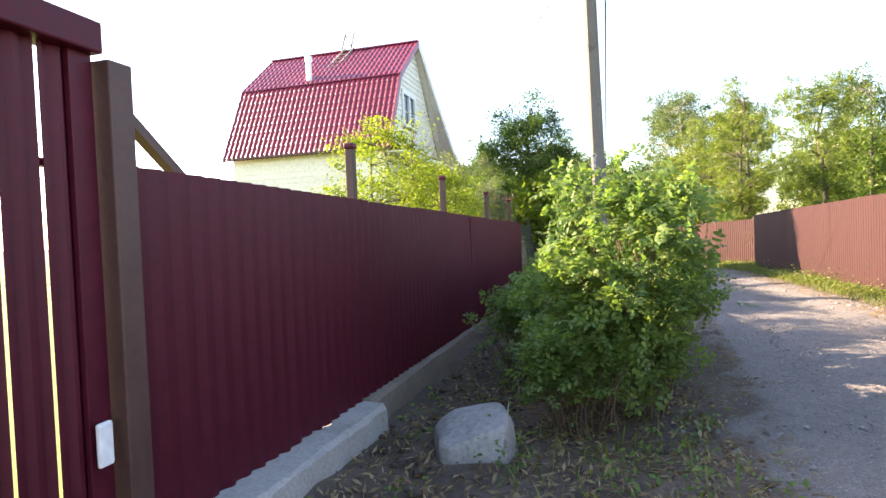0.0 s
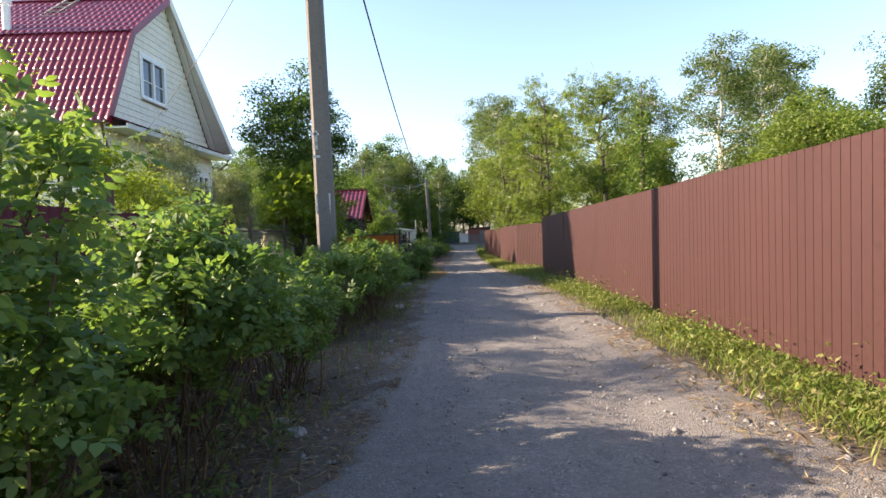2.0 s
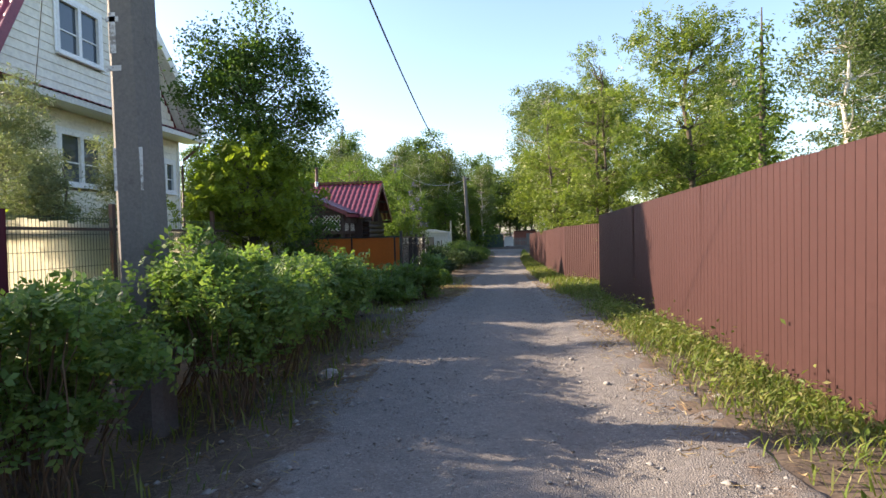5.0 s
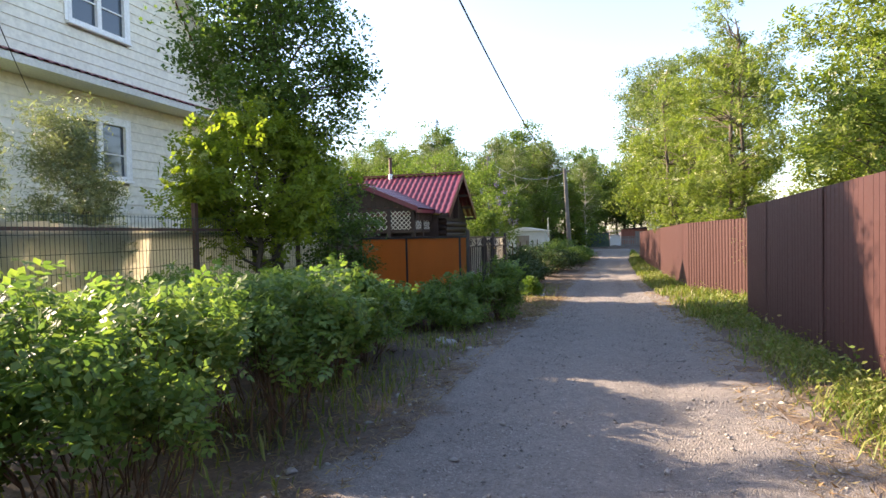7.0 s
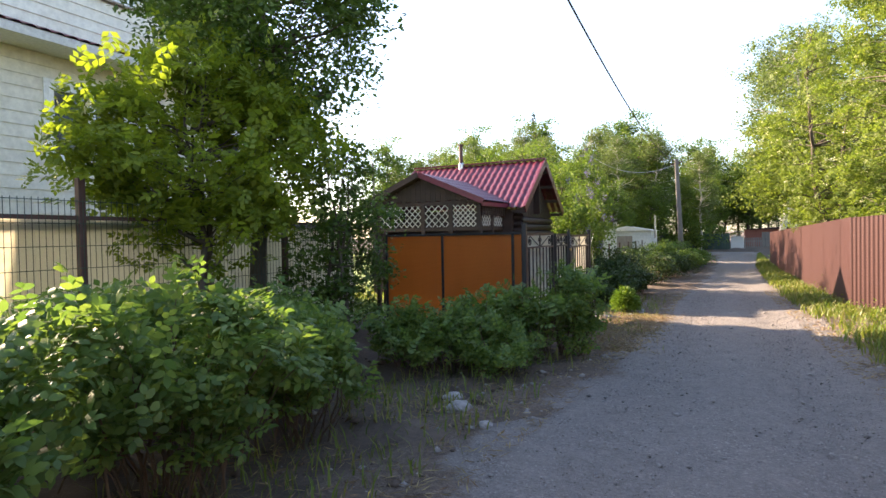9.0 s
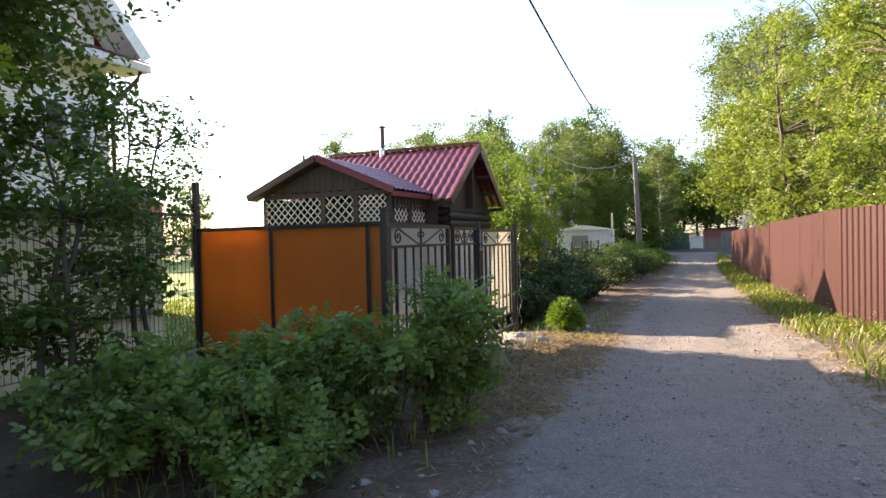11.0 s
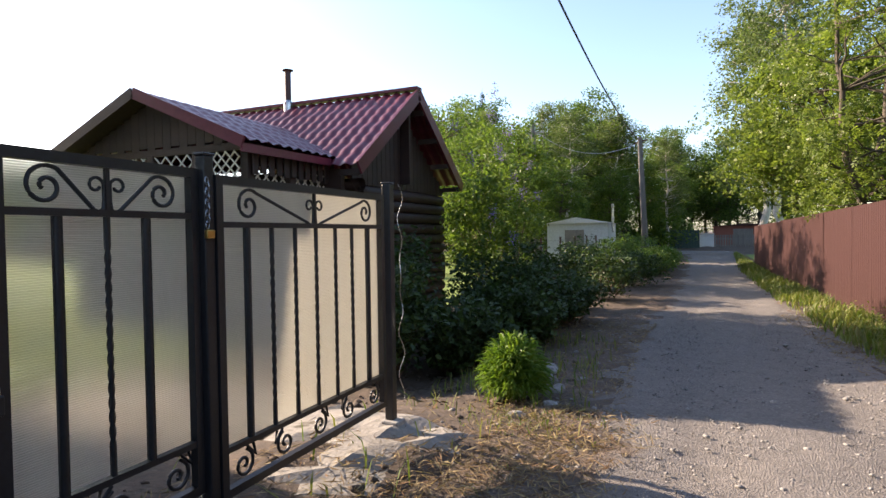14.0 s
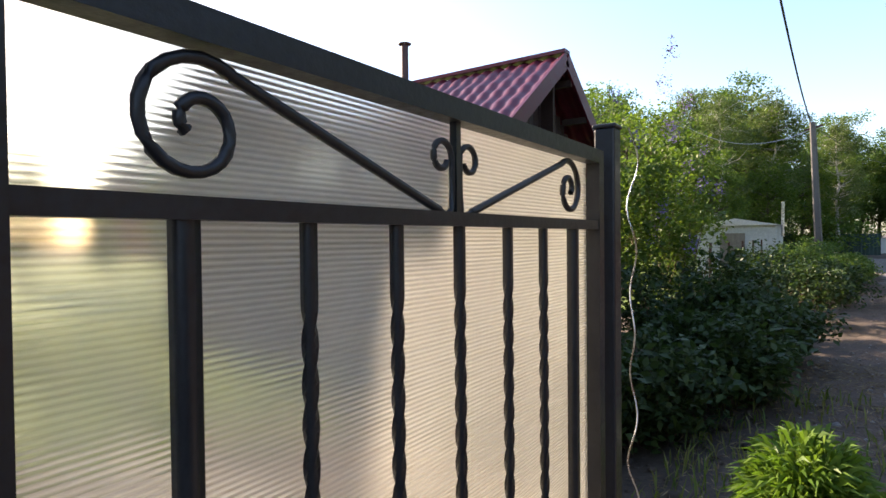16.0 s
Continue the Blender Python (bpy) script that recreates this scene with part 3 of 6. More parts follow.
rng = np.random.default_rng(5)
stones("dark_grit", rng, 20000, lambda r, y: road_left(y) + (road_right(y) - road_left(y)) * r.beta(0.9, 0.9, len(y)), 0, 32, 0.0042, M_GRIT, "fine dark grit lying over the lane", 0.008)
stones("loose_gravel", rng, 16000, lambda r, y: road_left(y) + (road_right(y) - road_left(y)) * r.beta(0.8, 0.8, len(y)), 0, 34, 0.0075, M_STONE, "loose grey gravel scattered over the lane", 0.01)
stones("edge_gravel", rng, 2600, lambda r, y: np.where(r.random(len(y)) < 0.5, road_left(y) - r.gamma(1.5, 0.25, len(y)), road_right(y) + r.gamma(1.5, 0.16, len(y)) - 0.1), 0, 34, 0.017, M_STONE, "stones gathered along both edges of the lane")


for nm, x0, x1, lbl in (("lawn_west", -60.0, -2.62, "short green garden grass behind the fences"), ("lawn_east", 5.35, 60.0, "short green grass in the plot behind the brown fence")):
    gx = np.concatenate([np.linspace(x0, x1, 30)]) if x0 < 0 else np.linspace(x0, x1, 30)
    tagged(link_mesh(nm, grid_mesh(nm, gx, np.linspace(-20, 58, 90), lambda X, Y: ground_z(X, Y) + 0.035), M_LAWN), lbl, "lawn", kind="structure")


# ---- sheet-metal fences ----
def sheet_mesh(name, width, height, period, depth, slope=0.0, flat=0.5, groove=0.0):
    """A profiled sheet, x along the fence and front to -y; slope: rise of both edges along x."""
    pts, x = [], 0.0
    top = period * flat / 2
    ramp = period * (1 - flat) / 2
    while x < width - 1e-6:
        steps = ((0, 0.0), (period * (1 - groove), 0.0), (period * (1 - groove * 0.6), depth), (period * (1 - groove * 0.35), depth), (period - 1e-4, 0.0))
        for dx, d in steps if groove else ((0, 0.0), (top, 0.0), (top + ramp * 0.5, depth), (top + ramp * 0.5 + top, depth), (period - 1e-4, 0.0)):
            if x + dx <= width:
                pts.append((x + dx, d))
        x += period
    if pts[-1][0] < width - 1e-5:
        pts.append((width, pts[-1][1]))
    p = np.array(pts)
    v, t = [], 0.0016
    for side in (-t, t):
        for z in (0.0, height):
            v.append(np.column_stack([p[:, 0], p[:, 1] + side, z + slope * p[:, 0]]))
    n = len(p)
    v = np.concatenate(v)
    f = []
    for k in range(n - 1):
        f += [(k, k + 1, n + k + 1, n + k), (2 * n + k + 1, 2 * n + k, 3 * n + k, 3 * n + k + 1), (n + k, n + k + 1, 3 * n + k + 1, 3 * n + k), (k + 1, k, 2 * n + k, 2 * n + k + 1)]
    me = fast_mesh(name, v, f)
    me.polygons.foreach_set("use_smooth", np.zeros(len(f), dtype=bool))
    return me


def sheet_fence(name, a, b, z0, z1, height, material, label, period, depth, width=1.15, gap_posts=(), overlap=0.03, posts_above=0.0, post_at=(), groove=0.0):
    """A run of sheets from a to b (x, y); z0 and z1: the foot at both ends; its front is on the right of the way from a to b."""
    a, b = Vector((*a, 0)), Vector((*b, 0))
    length = (b - a).length
    count = max(1, round(length / width))
    w = length / count
    period = w / round(w / period)
    slope = (z1 - z0) / length
    ang = math.degrees(math.atan2(b.y - a.y, b.x - a.x))
    ob = thing(name, (a.x, a.y, z0), label, "fence", turn=ang)
    me = sheet_mesh("sheet", w + overlap, height, period, depth, slope, 0.5, groove)
    me.materials.append(material)
    r = random.Random(len(name) + count)
    for k in range(count):
        share("sheet", me, ob, pose(k * w, 0.003 * (k % 2), slope * k * w + r.uniform(-0.006, 0.006), r.uniform(-0.25, 0.25)))
    for h in (0.3, height - 0.3):
        bm = bar(bmesh.new(), (0, 0.045, h), (length, 0.045, h + z1 - z0), 0.04, 0.03)
        part("rail", bm, M_RUSTPOST, ob)
    for u in post_at:
        bm = boxed((u - 0.035, 0.03, -0.3 + slope * u), (u + 0.035, 0.1, height + posts_above + slope * u), 0.006)
        part("post", bm, M_RUSTPOST, ob, "dark brown square steel post")
        if posts_above:
            z = height + posts_above + slope * u
            part("post_cap", boxed((u - 0.045, 0.02, z), (u + 0.045, 0.11, z + 0.05), 0.015), material, ob, "small cherry-red cap")
    for u in gap_posts:
        bm = boxed((u - 0.045, -0.03, -0.1 + slope * u), (u + 0.045, 0.0, height + 0.01 + slope * u), 0.006)
        part("cover_strip", bm, M_RUSTPOST, ob, "dark brown steel joint strip")
    return ob


# the long brown fence; its front looks towards the lane (the way runs towards -y)
sheet_fence("metal_fence", (5.1, 22.2), (5.1, -3.0), -0.06, 0.53, 1.97, M_BROWN, "brown profiled sheet-metal fence with scratches, along the lane", 0.115, 0.009, groove=0.075, post_at=(0.1, 3.3, 6.6, 13.4, 16.8, 20.1, 23.4))
sheet_fence("metal_fence", (5.1, 29.3), (6.3, 26.2), -0.28, -0.2, 2.0, M_BROWN, "short ribbed brown sheet-metal fence at the bend", 0.14, 0.02, post_at=(0.1, 3.1))
sheet_fence("metal_fence", (4.95, 49.5), (5.1, 29.32), -0.62, -0.28, 2.0, M_BROWN, "brown sheet-metal fence along the far part of the lane", 0.115, 0.009, groove=0.075, post_at=(0.2, 4, 8, 12, 16, 20))
sheet_fence("metal_fence", (6.3, 26.2), (5.15, 22.3), -0.2, -0.06, 1.9, M_BROWN, "brown sheet-metal fence set back from the lane", 0.115, 0.012)
# the cherry fence on the other side
sheet_fence("metal_fence", (-2.0, 1.98), (-1.88, 12.95), 0.4, 0.22, 1.66, M_CHERRY, "dark cherry-red ribbed sheet-metal fence with taller posts", 0.13, 0.02, width=1.22, post_at=(2.3, 4.95, 7.6, 9.85), posts_above=0.42)

def concrete_footing(y0, y1, x, top0, top1, label):
    rng = np.random.default_rng(int(y0 * 10))
    ys = np.linspace(y0, y1, 22)
    prof = np.array([(-0.16, -0.6), (-0.16, 0.0), (-0.12, 0.02), (0.13, 0.0), (0.16, -0.03), (0.19, -0.6)])
    v = []
    for k, y in enumerate(ys):
        t = top0 + (top1 - top0) * k / 21
        v += [(x + a + rng.normal() * 0.006, y, t + b + rng.normal() * 0.006) for a, b in prof]
    n = len(prof)
    f = [(k * n + j, k * n + j + 1, (k + 1) * n + j + 1, (k + 1) * n + j) for k in range(21) for j in range(n - 1)]
    bm = bmesh.new()
    vs = [bm.verts.new(p) for p in v]
    for q in f:
        bm.faces.new([vs[i] for i in q])
    bm.faces.new([vs[i] for i in range(n)])
    bm.faces.new([vs[21 * n + i] for i in reversed(range(n))])
    bmesh.ops.recalc_face_normals(bm, faces=bm.faces)
    return tagged(part("concrete_footing", bm, M_CONCRETE, None), label, "footing")


concrete_footing(1.3, 4.2, -1.94, 0.43, 0.355, "pale concrete strip footing under the cherry-red fence")
# Added filler that keeps sunlight from leaking under the fence; stands for piled earth.
concrete_footing(4.21, 12.95, -2.06, 0.38, 0.26, "long earth-brown strip added to fill the gap under the cherry-red fence").data.materials[0] = M_EARTHFILL


# ---- slatted gate and its post where the walk begins ----
gate = thing("picket_gate", (-2.0, 1.9, 0.3), "dark cherry-red gate of upright steel slats under a steel top rail", "gate")
part("gate_post", boxed((-0.09, -0.06, -0.4), (0.05, 0.06, 2.18), 0.008), M_RUSTPOST, gate, "brown steel gate post with chipped paint")
part("strut", bar(bmesh.new(), (-0.02, 0.05, 2.0), (-0.12, 0.55, 1.72), 0.05), M_RUSTPOST, gate)
for k in range(8):
    w = sheet_mesh("slat", 0.148, 2.12, 0.074, 0.02)
    sl = link_mesh("slat", w, M_CHERRY, gate)
    sl.matrix_basis = pose(-0.05, -0.28 - k * 0.165, 0.1, 0, 0, 90)
part("slat", boxed((-0.06, -0.17, 0.1), (-0.03, -0.066, 2.26), 0.004), M_CHERRY, gate)
for z in (0.22, 1.75):
    part("rail", bar(bmesh.new(), (-0.1, -0.14, z), (-0.1, -1.9, z), 0.05, 0.03), M_CHERRY, gate)
part("top_rail", boxed((-0.13, -1.9, 2.2), (0.02, -0.05, 2.33), 0.01), M_CHERRY, gate, "broad dark top rail")
tag_plate = part("name_tag", boxed((-0.012, -0.035, -0.09), (0.012, 0.035, 0.09), 0.011), M_WHITE, None)
tag_plate.matrix_world = pose(-1.99, 1.76, 0.93)
tagged(tag_plate, "small blank white plastic tag on the gate post", "tag")


def boulder(name, at, size, label, seed, material=M_STONE, squash=0.55):
    bm = bmesh.new()
    bmesh.ops.create_icosphere(bm, subdivisions=3, radius=1.0)
    noise.seed_set(seed)
    for v in bm.verts:
        p = v.co.normalized()
        d = 1 + 0.28 * noise.noise(p * 1.3 + Vector((seed, 0, 0))) + 0.1 * noise.noise(p * 4)
        flat = max(abs(p.x), abs(p.y), abs(p.z))
        v.co = p * d * (0.72 + 0.28 / flat * 0.9)
        v.co = Vector((v.co.x * size[0], v.co.y * size[1], v.co.z * size[2]))
    for f in bm.faces:
        f.smooth = False
    ob = part(name, bm, material, None)
    ob.matrix_world = pose(*at, 6, 4, seed * 40)
    return tagged(ob, label, "stone")


rr = np.random.default_rng(14)
bm = bmesh.new()
for k in range(70):
    p = rr.uniform(-1, 1, 3)
    p = p / np.max(np.abs(p)) * rr.uniform(0.82, 1.0)
    bm.verts.new((p[0] * 0.28 * (1 - 0.12 * p[2]), p[1] * 0.33 * (1 - 0.15 * p[2]), p[2] * 0.15 + 0.04 * p[0]))
hull = bmesh.ops.convex_hull(bm, input=bm.verts)
bmesh.ops.delete(bm, geom=[v for v in bm.verts if not v.link_faces], context="VERTS")
bmesh.ops.bevel(bm, geom=list(bm.edges), offset=0.012, segments=1, affect="EDGES", profile=0.5)
rock = part("rock", bm, M_STONE, None)
rock.matrix_world = pose(-1.0, 3.95, 0.2, 4, -6, 20) @ Matrix.Diagonal((1.1, 1.2, 1.25, 1))
tagged(rock, "large pale grey angular rock in the dark soil", "rock")
for k, (x, y, s) in enumerate([(0.79, 7.0, 0.07), (0.6, 7.3, 0.05), (0.95, 13.6, 0.09), (1.1, 18.3, 0.05), (0.75, 18.6, 0.09), (0.55, 18.9, 0.07), (0.95, 27.4, 0.09), (1.1, 27.1, 0.07), (0.85, 27.9, 0.1), (1.15, 26.6, 0.05), (0.98, 26.2, 0.06), (1.25, 27.6, 0.05)]):
    boulder("stone", on_ground(x, y, s * 0.25), (s, s * 1.2, s * 0.7), "grey fist-sized stone beside the lane", 11 + k)


# ---- metal-tile roofs ----
def roof_slope(p0, along, down, n_u, n_v, period, amp, step, material, parent, name="roof_slope", label="", clip=None):
    """A wavy tiled sheet: p0 the upper start corner, along the ridge, down the slope. clip(u, v) leaves faces out."""
    p0, a, d = np.array(p0, float), np.array(along, float), np.array(down, float)
    la, ld = np.linalg.norm(a), np.linalg.norm(d)
    nrm = np.cross(a / la, d / ld)
    if nrm[2] < 0:
        nrm = -nrm
    us, vs = np.linspace(0, 1, n_u), np.linspace(0, 1, n_v)
    U, V = np.meshgrid(us, vs)
    wave = amp * (np.cos(U * la / period * 2 * math.pi) * 0.5 + 0.5) ** 0.7
    if step:
        wave = wave + 0.028 * ((V * ld / step) % 1.0)
    P = p0 + U[..., None] * a + V[..., None] * d + wave[..., None] * nrm
    Q = P - nrm * 0.012
    n = n_u * n_v
    k = np.array([i * n_u + j for i in range(n_v - 1) for j in range(n_u - 1) if clip is None or clip((us[j] + us[j + 1]) / 2, (vs[i] + vs[i + 1]) / 2)])[:, None]
    f = np.concatenate([k, k + 1, k + n_u + 1, k + n_u], axis=1)
    return link_mesh(name, fast_mesh(name, np.concatenate([P.reshape(-1, 3), Q.reshape(-1, 3)]), np.concatenate([f, f[:, ::-1] + n]), True), material, parent, label)


# ---- the cream house with the gambrel roof ----
HX, HB = -7.17, -13.3
PROFILE = [(17.95, 4.74), (19.35, 7.56), (21.6, 9.36), (23.3, 7.02), (25.0, 4.76)]
house = thing("house", (0, 0, 0), "two-storey cream-sided house with a red gambrel roof and white windows", "house")


def gable_span(z):
    """The y range of the gable wall at height z."""
    if z < 4.85:
        return 18.2, 24.75
    return float(np.interp(z, [4.85, 7.5, 9.3], [18.1, 19.45, 21.6])), float(np.interp(z, [4.85, 7.0, 9.3], [24.8, 23.2, 21.6]))


WINDOWS = [(20.05, 21.46, 5.84, 7.12), (19.98, 21.38, 2.86, 4.08), (23.6, 24.5, 2.95, 3.88)]
z = 0.75
while z < 9.2:
    z1 = z + 0.2
    lo, hi = gable_span(z1 - 0.02)
    spans = [(lo, hi)]
    for y0, y1, w0, w1 in WINDOWS:
        if w0 - 0.02 < z + 0.1 < w1 + 0.02:
            spans = [s for p, q in spans for s in ((p, min(q, y0)), (max(p, y1), q)) if s[1] - s[0] > 0.05]
    for p, q in spans:
        bm = bmesh.new()
        vs = [bm.verts.new(c) for c in ((HX + 0.022, p, z), (HX + 0.022, q, z), (HX + 0.003, q, z1), (HX + 0.003, p, z1), (HX - 0.02, p, z), (HX - 0.02, q, z), (HX - 0.02, q, z1), (HX - 0.02, p, z1))]
        for f in ((0, 1, 2, 3), (5, 4, 7, 6), (1, 0, 4, 5), (3, 2, 6, 7), (0, 3, 7, 4), (2, 1, 5, 6)):
            bm.faces.new([vs[i] for i in f])
        part("siding_board", bm, M_SIDING, house)
    z = z1
for k in range(20):
    zz = 0.75 + 0.2 * k
    bm = bmesh.new()
    vs = [bm.verts.new(c) for c in ((HB, 18.178, zz), (HX, 18.178, zz), (HX, 18.197, zz + 0.2), (HB, 18.197, zz + 0.2), (HB, 18.22, zz), (HX, 18.22, zz), (HX, 18.22, zz + 0.2), (HB, 18.22, zz + 0.2))]
    for f in ((0, 1, 2, 3), (5, 4, 7, 6), (1, 0, 4, 5), (3, 2, 6, 7), (0, 3, 7, 4), (2, 1, 5, 6)):
        bm.faces.new([vs[i] for i in f])
    part("siding_board", bm, M_SIDING, house)
# inner walls behind the boards, one shell with the gable outline
bm = bmesh.new()
outline = [(18.23, 0.3), (18.23, 4.75), (19.5, 7.4), (21.6, 9.1), (23.15, 6.85), (24.7, 4.75), (24.7, 0.3)]
front = [bm.verts.new((HX - 0.13, y, z)) for y, z in outline]
back = [bm.verts.new((HB, y, z)) for y, z in outline]
bm.faces.new(front)
bm.faces.new(list(reversed(back)))
for k in range(len(outline)):
    j = (k + 1) % len(outline)
    bm.faces.new([front[k], back[k], back[j], front[j]])
bmesh.ops.recalc_face_normals(bm, faces=bm.faces)
part("wall", bm, M_SIDING, house)
part("plinth", boxed((HB - 0.02, 18.15, 0.0), (HX + 0.05, 24.8, 0.74), 0.01), M_CONCRETE, house)
for y in (18.18, 24.75):
    part("corner_board", boxed((HX - 0.05, y - 0.05, 0.74), (HX + 0.04, y + 0.05, 4.8), 0.005), M_TRIM, house)


def house_window(y0, y1, z0, z1):
    win = thing("window", (HX + 0.02, 0, 0), "", "")
    for key in ("label", "category"):
        if key in win:
            del win[key]
    win.parent = house
    f = bmesh.new()
    for lo, hi in (((y0, z0), (y1, z0 + 0.08)), ((y0, z1 - 0.08), (y1, z1)), ((y0, z0 + 0.08), (y0 + 0.08, z1 - 0.08)), ((y1 - 0.08, z0 + 0.08), (y1, z1 - 0.08)), (((y0 + y1) / 2 - 0.05, z0 + 0.08), ((y0 + y1) / 2 + 0.05, z1 - 0.08))):
        box(f, (-0.08, lo[0], lo[1]), (0.035, hi[0], hi[1]))
    part("window_frame", f, M_WHITE, win)
    ym = (y0 + y1) / 2
    for a, b in ((y0 + 0.08, ym - 0.05), (ym + 0.05, y1 - 0.08)):
        part("pane", boxed((-0.05, a, z0 + 0.08), (-0.04, b, z1 - 0.08)), M_GLASS, win)
        part("glazing_bar", boxed((-0.04, a, z0 + (z1 - z0) * 0.42), (-0.01, b, z0 + (z1 - z0) * 0.42 + 0.03)), M_WHITE, win)
    part("window_sill", boxed((0.0, y0 - 0.05, z0 - 0.06), (0.1, y1 + 0.05, z0 - 0.01), 0.01), M_WHITE, win)
    trim = bmesh.new()
    for lo, hi in (((y0 - 0.07, z1), (y1 + 0.07, z1 + 0.08)), ((y0 - 0.07, z0), (y0, z1)), ((y1, z0), (y1 + 0.07, z1))):
        box(trim, (0.0, lo[0], lo[1]), (0.03, hi[0], hi[1]))
    part("casing", trim, M_WHITE, win)


for w in WINDOWS:
    house_window(*w)
RX = HX + 0.22
for (ya, za), (yb, zb), nv in ((PROFILE[1], PROFILE[0], 64), (PROFILE[2], PROFILE[1], 58), (PROFILE[2], PROFILE[3], 58), (PROFILE[3], PROFILE[4], 58)):
    roof_slope((HB - 0.25, ya, za + 0.03), (RX - HB + 0.25, 0, 0), (0, (yb - ya) * 1.04, (zb - za) * 1.04), 260, nv, 0.2, 0.035, 0.35, M_ROOF, house)
# bargeboards, soffit and pent roof over the ground floor; the overhang grows deeper towards the rear eave
FLARE = (0.0, 0.0, 0.0, 0.3, 0.6)
for k in range(4):
    (ya, za), (yb, zb) = PROFILE[k], PROFILE[k + 1]
    m = M_ROOF if k < 2 else M_TRIM
    xa, xb = RX + 0.02 + FLARE[k], RX + 0.02 + FLARE[k + 1]
    part("bargeboard", bar(bmesh.new(), (xa, ya, za - 0.04), (xb, yb, zb - 0.04), 0.03, 0.2), m, house)
    if FLARE[k + 1]:
        bm = bmesh.new()
        lower = [bm.verts.new(p) for p in ((RX, ya, za), (RX + FLARE[k] + 0.01, ya, za), (RX + FLARE[k + 1], yb, zb), (RX, yb, zb))]
        upper = [bm.verts.new(v.co + Vector((0, 0.01, 0.04))) for v in lower]
        bm.faces.new(list(reversed(lower)))
        bm.faces.new(upper)
        for i in range(4):
            bm.faces.new([lower[i], lower[(i + 1) % 4], upper[(i + 1) % 4], upper[i]])
        bmesh.ops.recalc_face_normals(bm, faces=bm.faces)
        part("overhang", bm, M_TRIM, house, "deep white boarded roof overhang")
    part("soffit", bar(bmesh.new(), ((HX + RX) / 2, ya, za - 0.06), ((HX + RX) / 2, yb, zb - 0.06), 0.22, 0.02), M_TRIM, house)
part("ridge_cap", bar(bmesh.new(), (HB - 0.25, 21.6, 9.42), (RX + 0.03, 21.6, 9.42), 0.22, 0.05), M_ROOF, house)
roof_slope((HX, 18.0, 4.95), (0, 7.2, 0), (0.72, 0, -0.26), 180, 8, 0.2, 0.03, 0.0, M_ROOF, house, "pent_roof")
part("pent_soffit", boxed((HX, 18.0, 4.55), (HX + 0.66, 25.2, 4.6), 0.004), M_TRIM, house)
part("pent_fascia", boxed((HX + 0.66, 18.0, 4.54), (HX + 0.7, 25.2, 4.68), 0.006), M_TRIM, house)
part("gutter", bar(bmesh.new(), (HB, 17.88, 4.73), (RX, 17.88, 4.71), 0.09, 0.07), M_RUSTPOST, house)
pipe = Tubes()
pipe.add([(HX + 0.05, 17.9, 4.7), (HX + 0.06, 18.0, 4.35), (HX + 0.08, 18.12, 4.05), (HX + 0.08, 18.12, 0.9)], [0.035] * 4, 8)
link_mesh("downpipe", pipe.mesh("downpipe"), M_RUSTPOST, house, "dark brown rainwater pipe")
pipe = Tubes()
pipe.add([(HX + 0.6, 25.05, 4.55), (HX + 0.55, 25.02, 4.4), (HX + 0.15, 24.85, 4.0), (HX + 0.1, 24.84, 3.8), (HX + 0.1, 24.84, 0.9)], [0.04] * 5, 8)
link_mesh("downpipe", pipe.mesh("downpipe"), M_RUSTPOST, house, "dark brown rainwater pipe")
# the flue on the roof and the ladder up to the ridge
pipe = Tubes()
pipe.add([(0, 0, -0.6), (0, 0, 0.75)], [0.11, 0.11], 14)
pipe.add([(0, 0, 0.78), (0, 0, 0.95)], [0.16, 0.14], 14)
flue = thing("chimney", (-10.75, 19.6, 7.75), "white metal flue with a cap on the red roof", "chimney")
link_mesh("pipe", pipe.mesh("pipe"), M_WHITE, flue)
ladder = thing("roof_ladder", (-9.95, 21.6, 9.43), "grey wooden ladder that hooks over the roof ridge", "ladder")
for dx in (-0.2, 0.2):
    part("stile", bar(bmesh.new(), (dx - 0.35, -2.0, -1.7), (dx, 0.05, 0.12), 0.05), M_GREYWOOD, ladder)
    part("hook", bar(bmesh.new(), (dx, -0.25, 0.0), (dx + 0.02, 0.1, 0.75), 0.05), M_GREYWOOD, ladder)
for k in range(8):
    s = k / 7.5
    part("rung", bar(bmesh.new(), (-0.25 - 0.35 * (1 - s), -2.0 + 2.0 * s, -1.66 + 1.75 * s), (0.25 - 0.35 * (1 - s), -2.0 + 2.0 * s, -1.66 + 1.75 * s), 0.04), M_GREYWOOD, ladder)
part("brace", bar(bmesh.new(), (-0.2, 0.1, 0.72), (0.2, -0.25, 0.05), 0.04), M_GREYWOOD, ladder)


# ---- mesh fence with pale boards behind ----
board_fence = thing("board_fence", (-2.75, 13.0, 0.25), "pale yellowed translucent plastic boards standing upright in a row", "fence")
bme = bpy.data.meshes.new("board")
bm = boxed((0, 0, 0), (0.022, 0.144, 1.6), 0.004)
bm.to_mesh(bme)
bm.free()
bme.materials.append(M_PALESHEET)
r = random.Random(4)
for k in range(62):
    share("board", bme, board_fence, pose(r.uniform(-0.003, 0.003), k * 0.147, r.uniform(-0.02, 0.02) - 0.004 * k))
for z in (0.35, 1.35):
    part("rail", boxed((-0.05, 0, z), (-0.004, 9.1, z + 0.08)), M_GREYWOOD, board_fence)

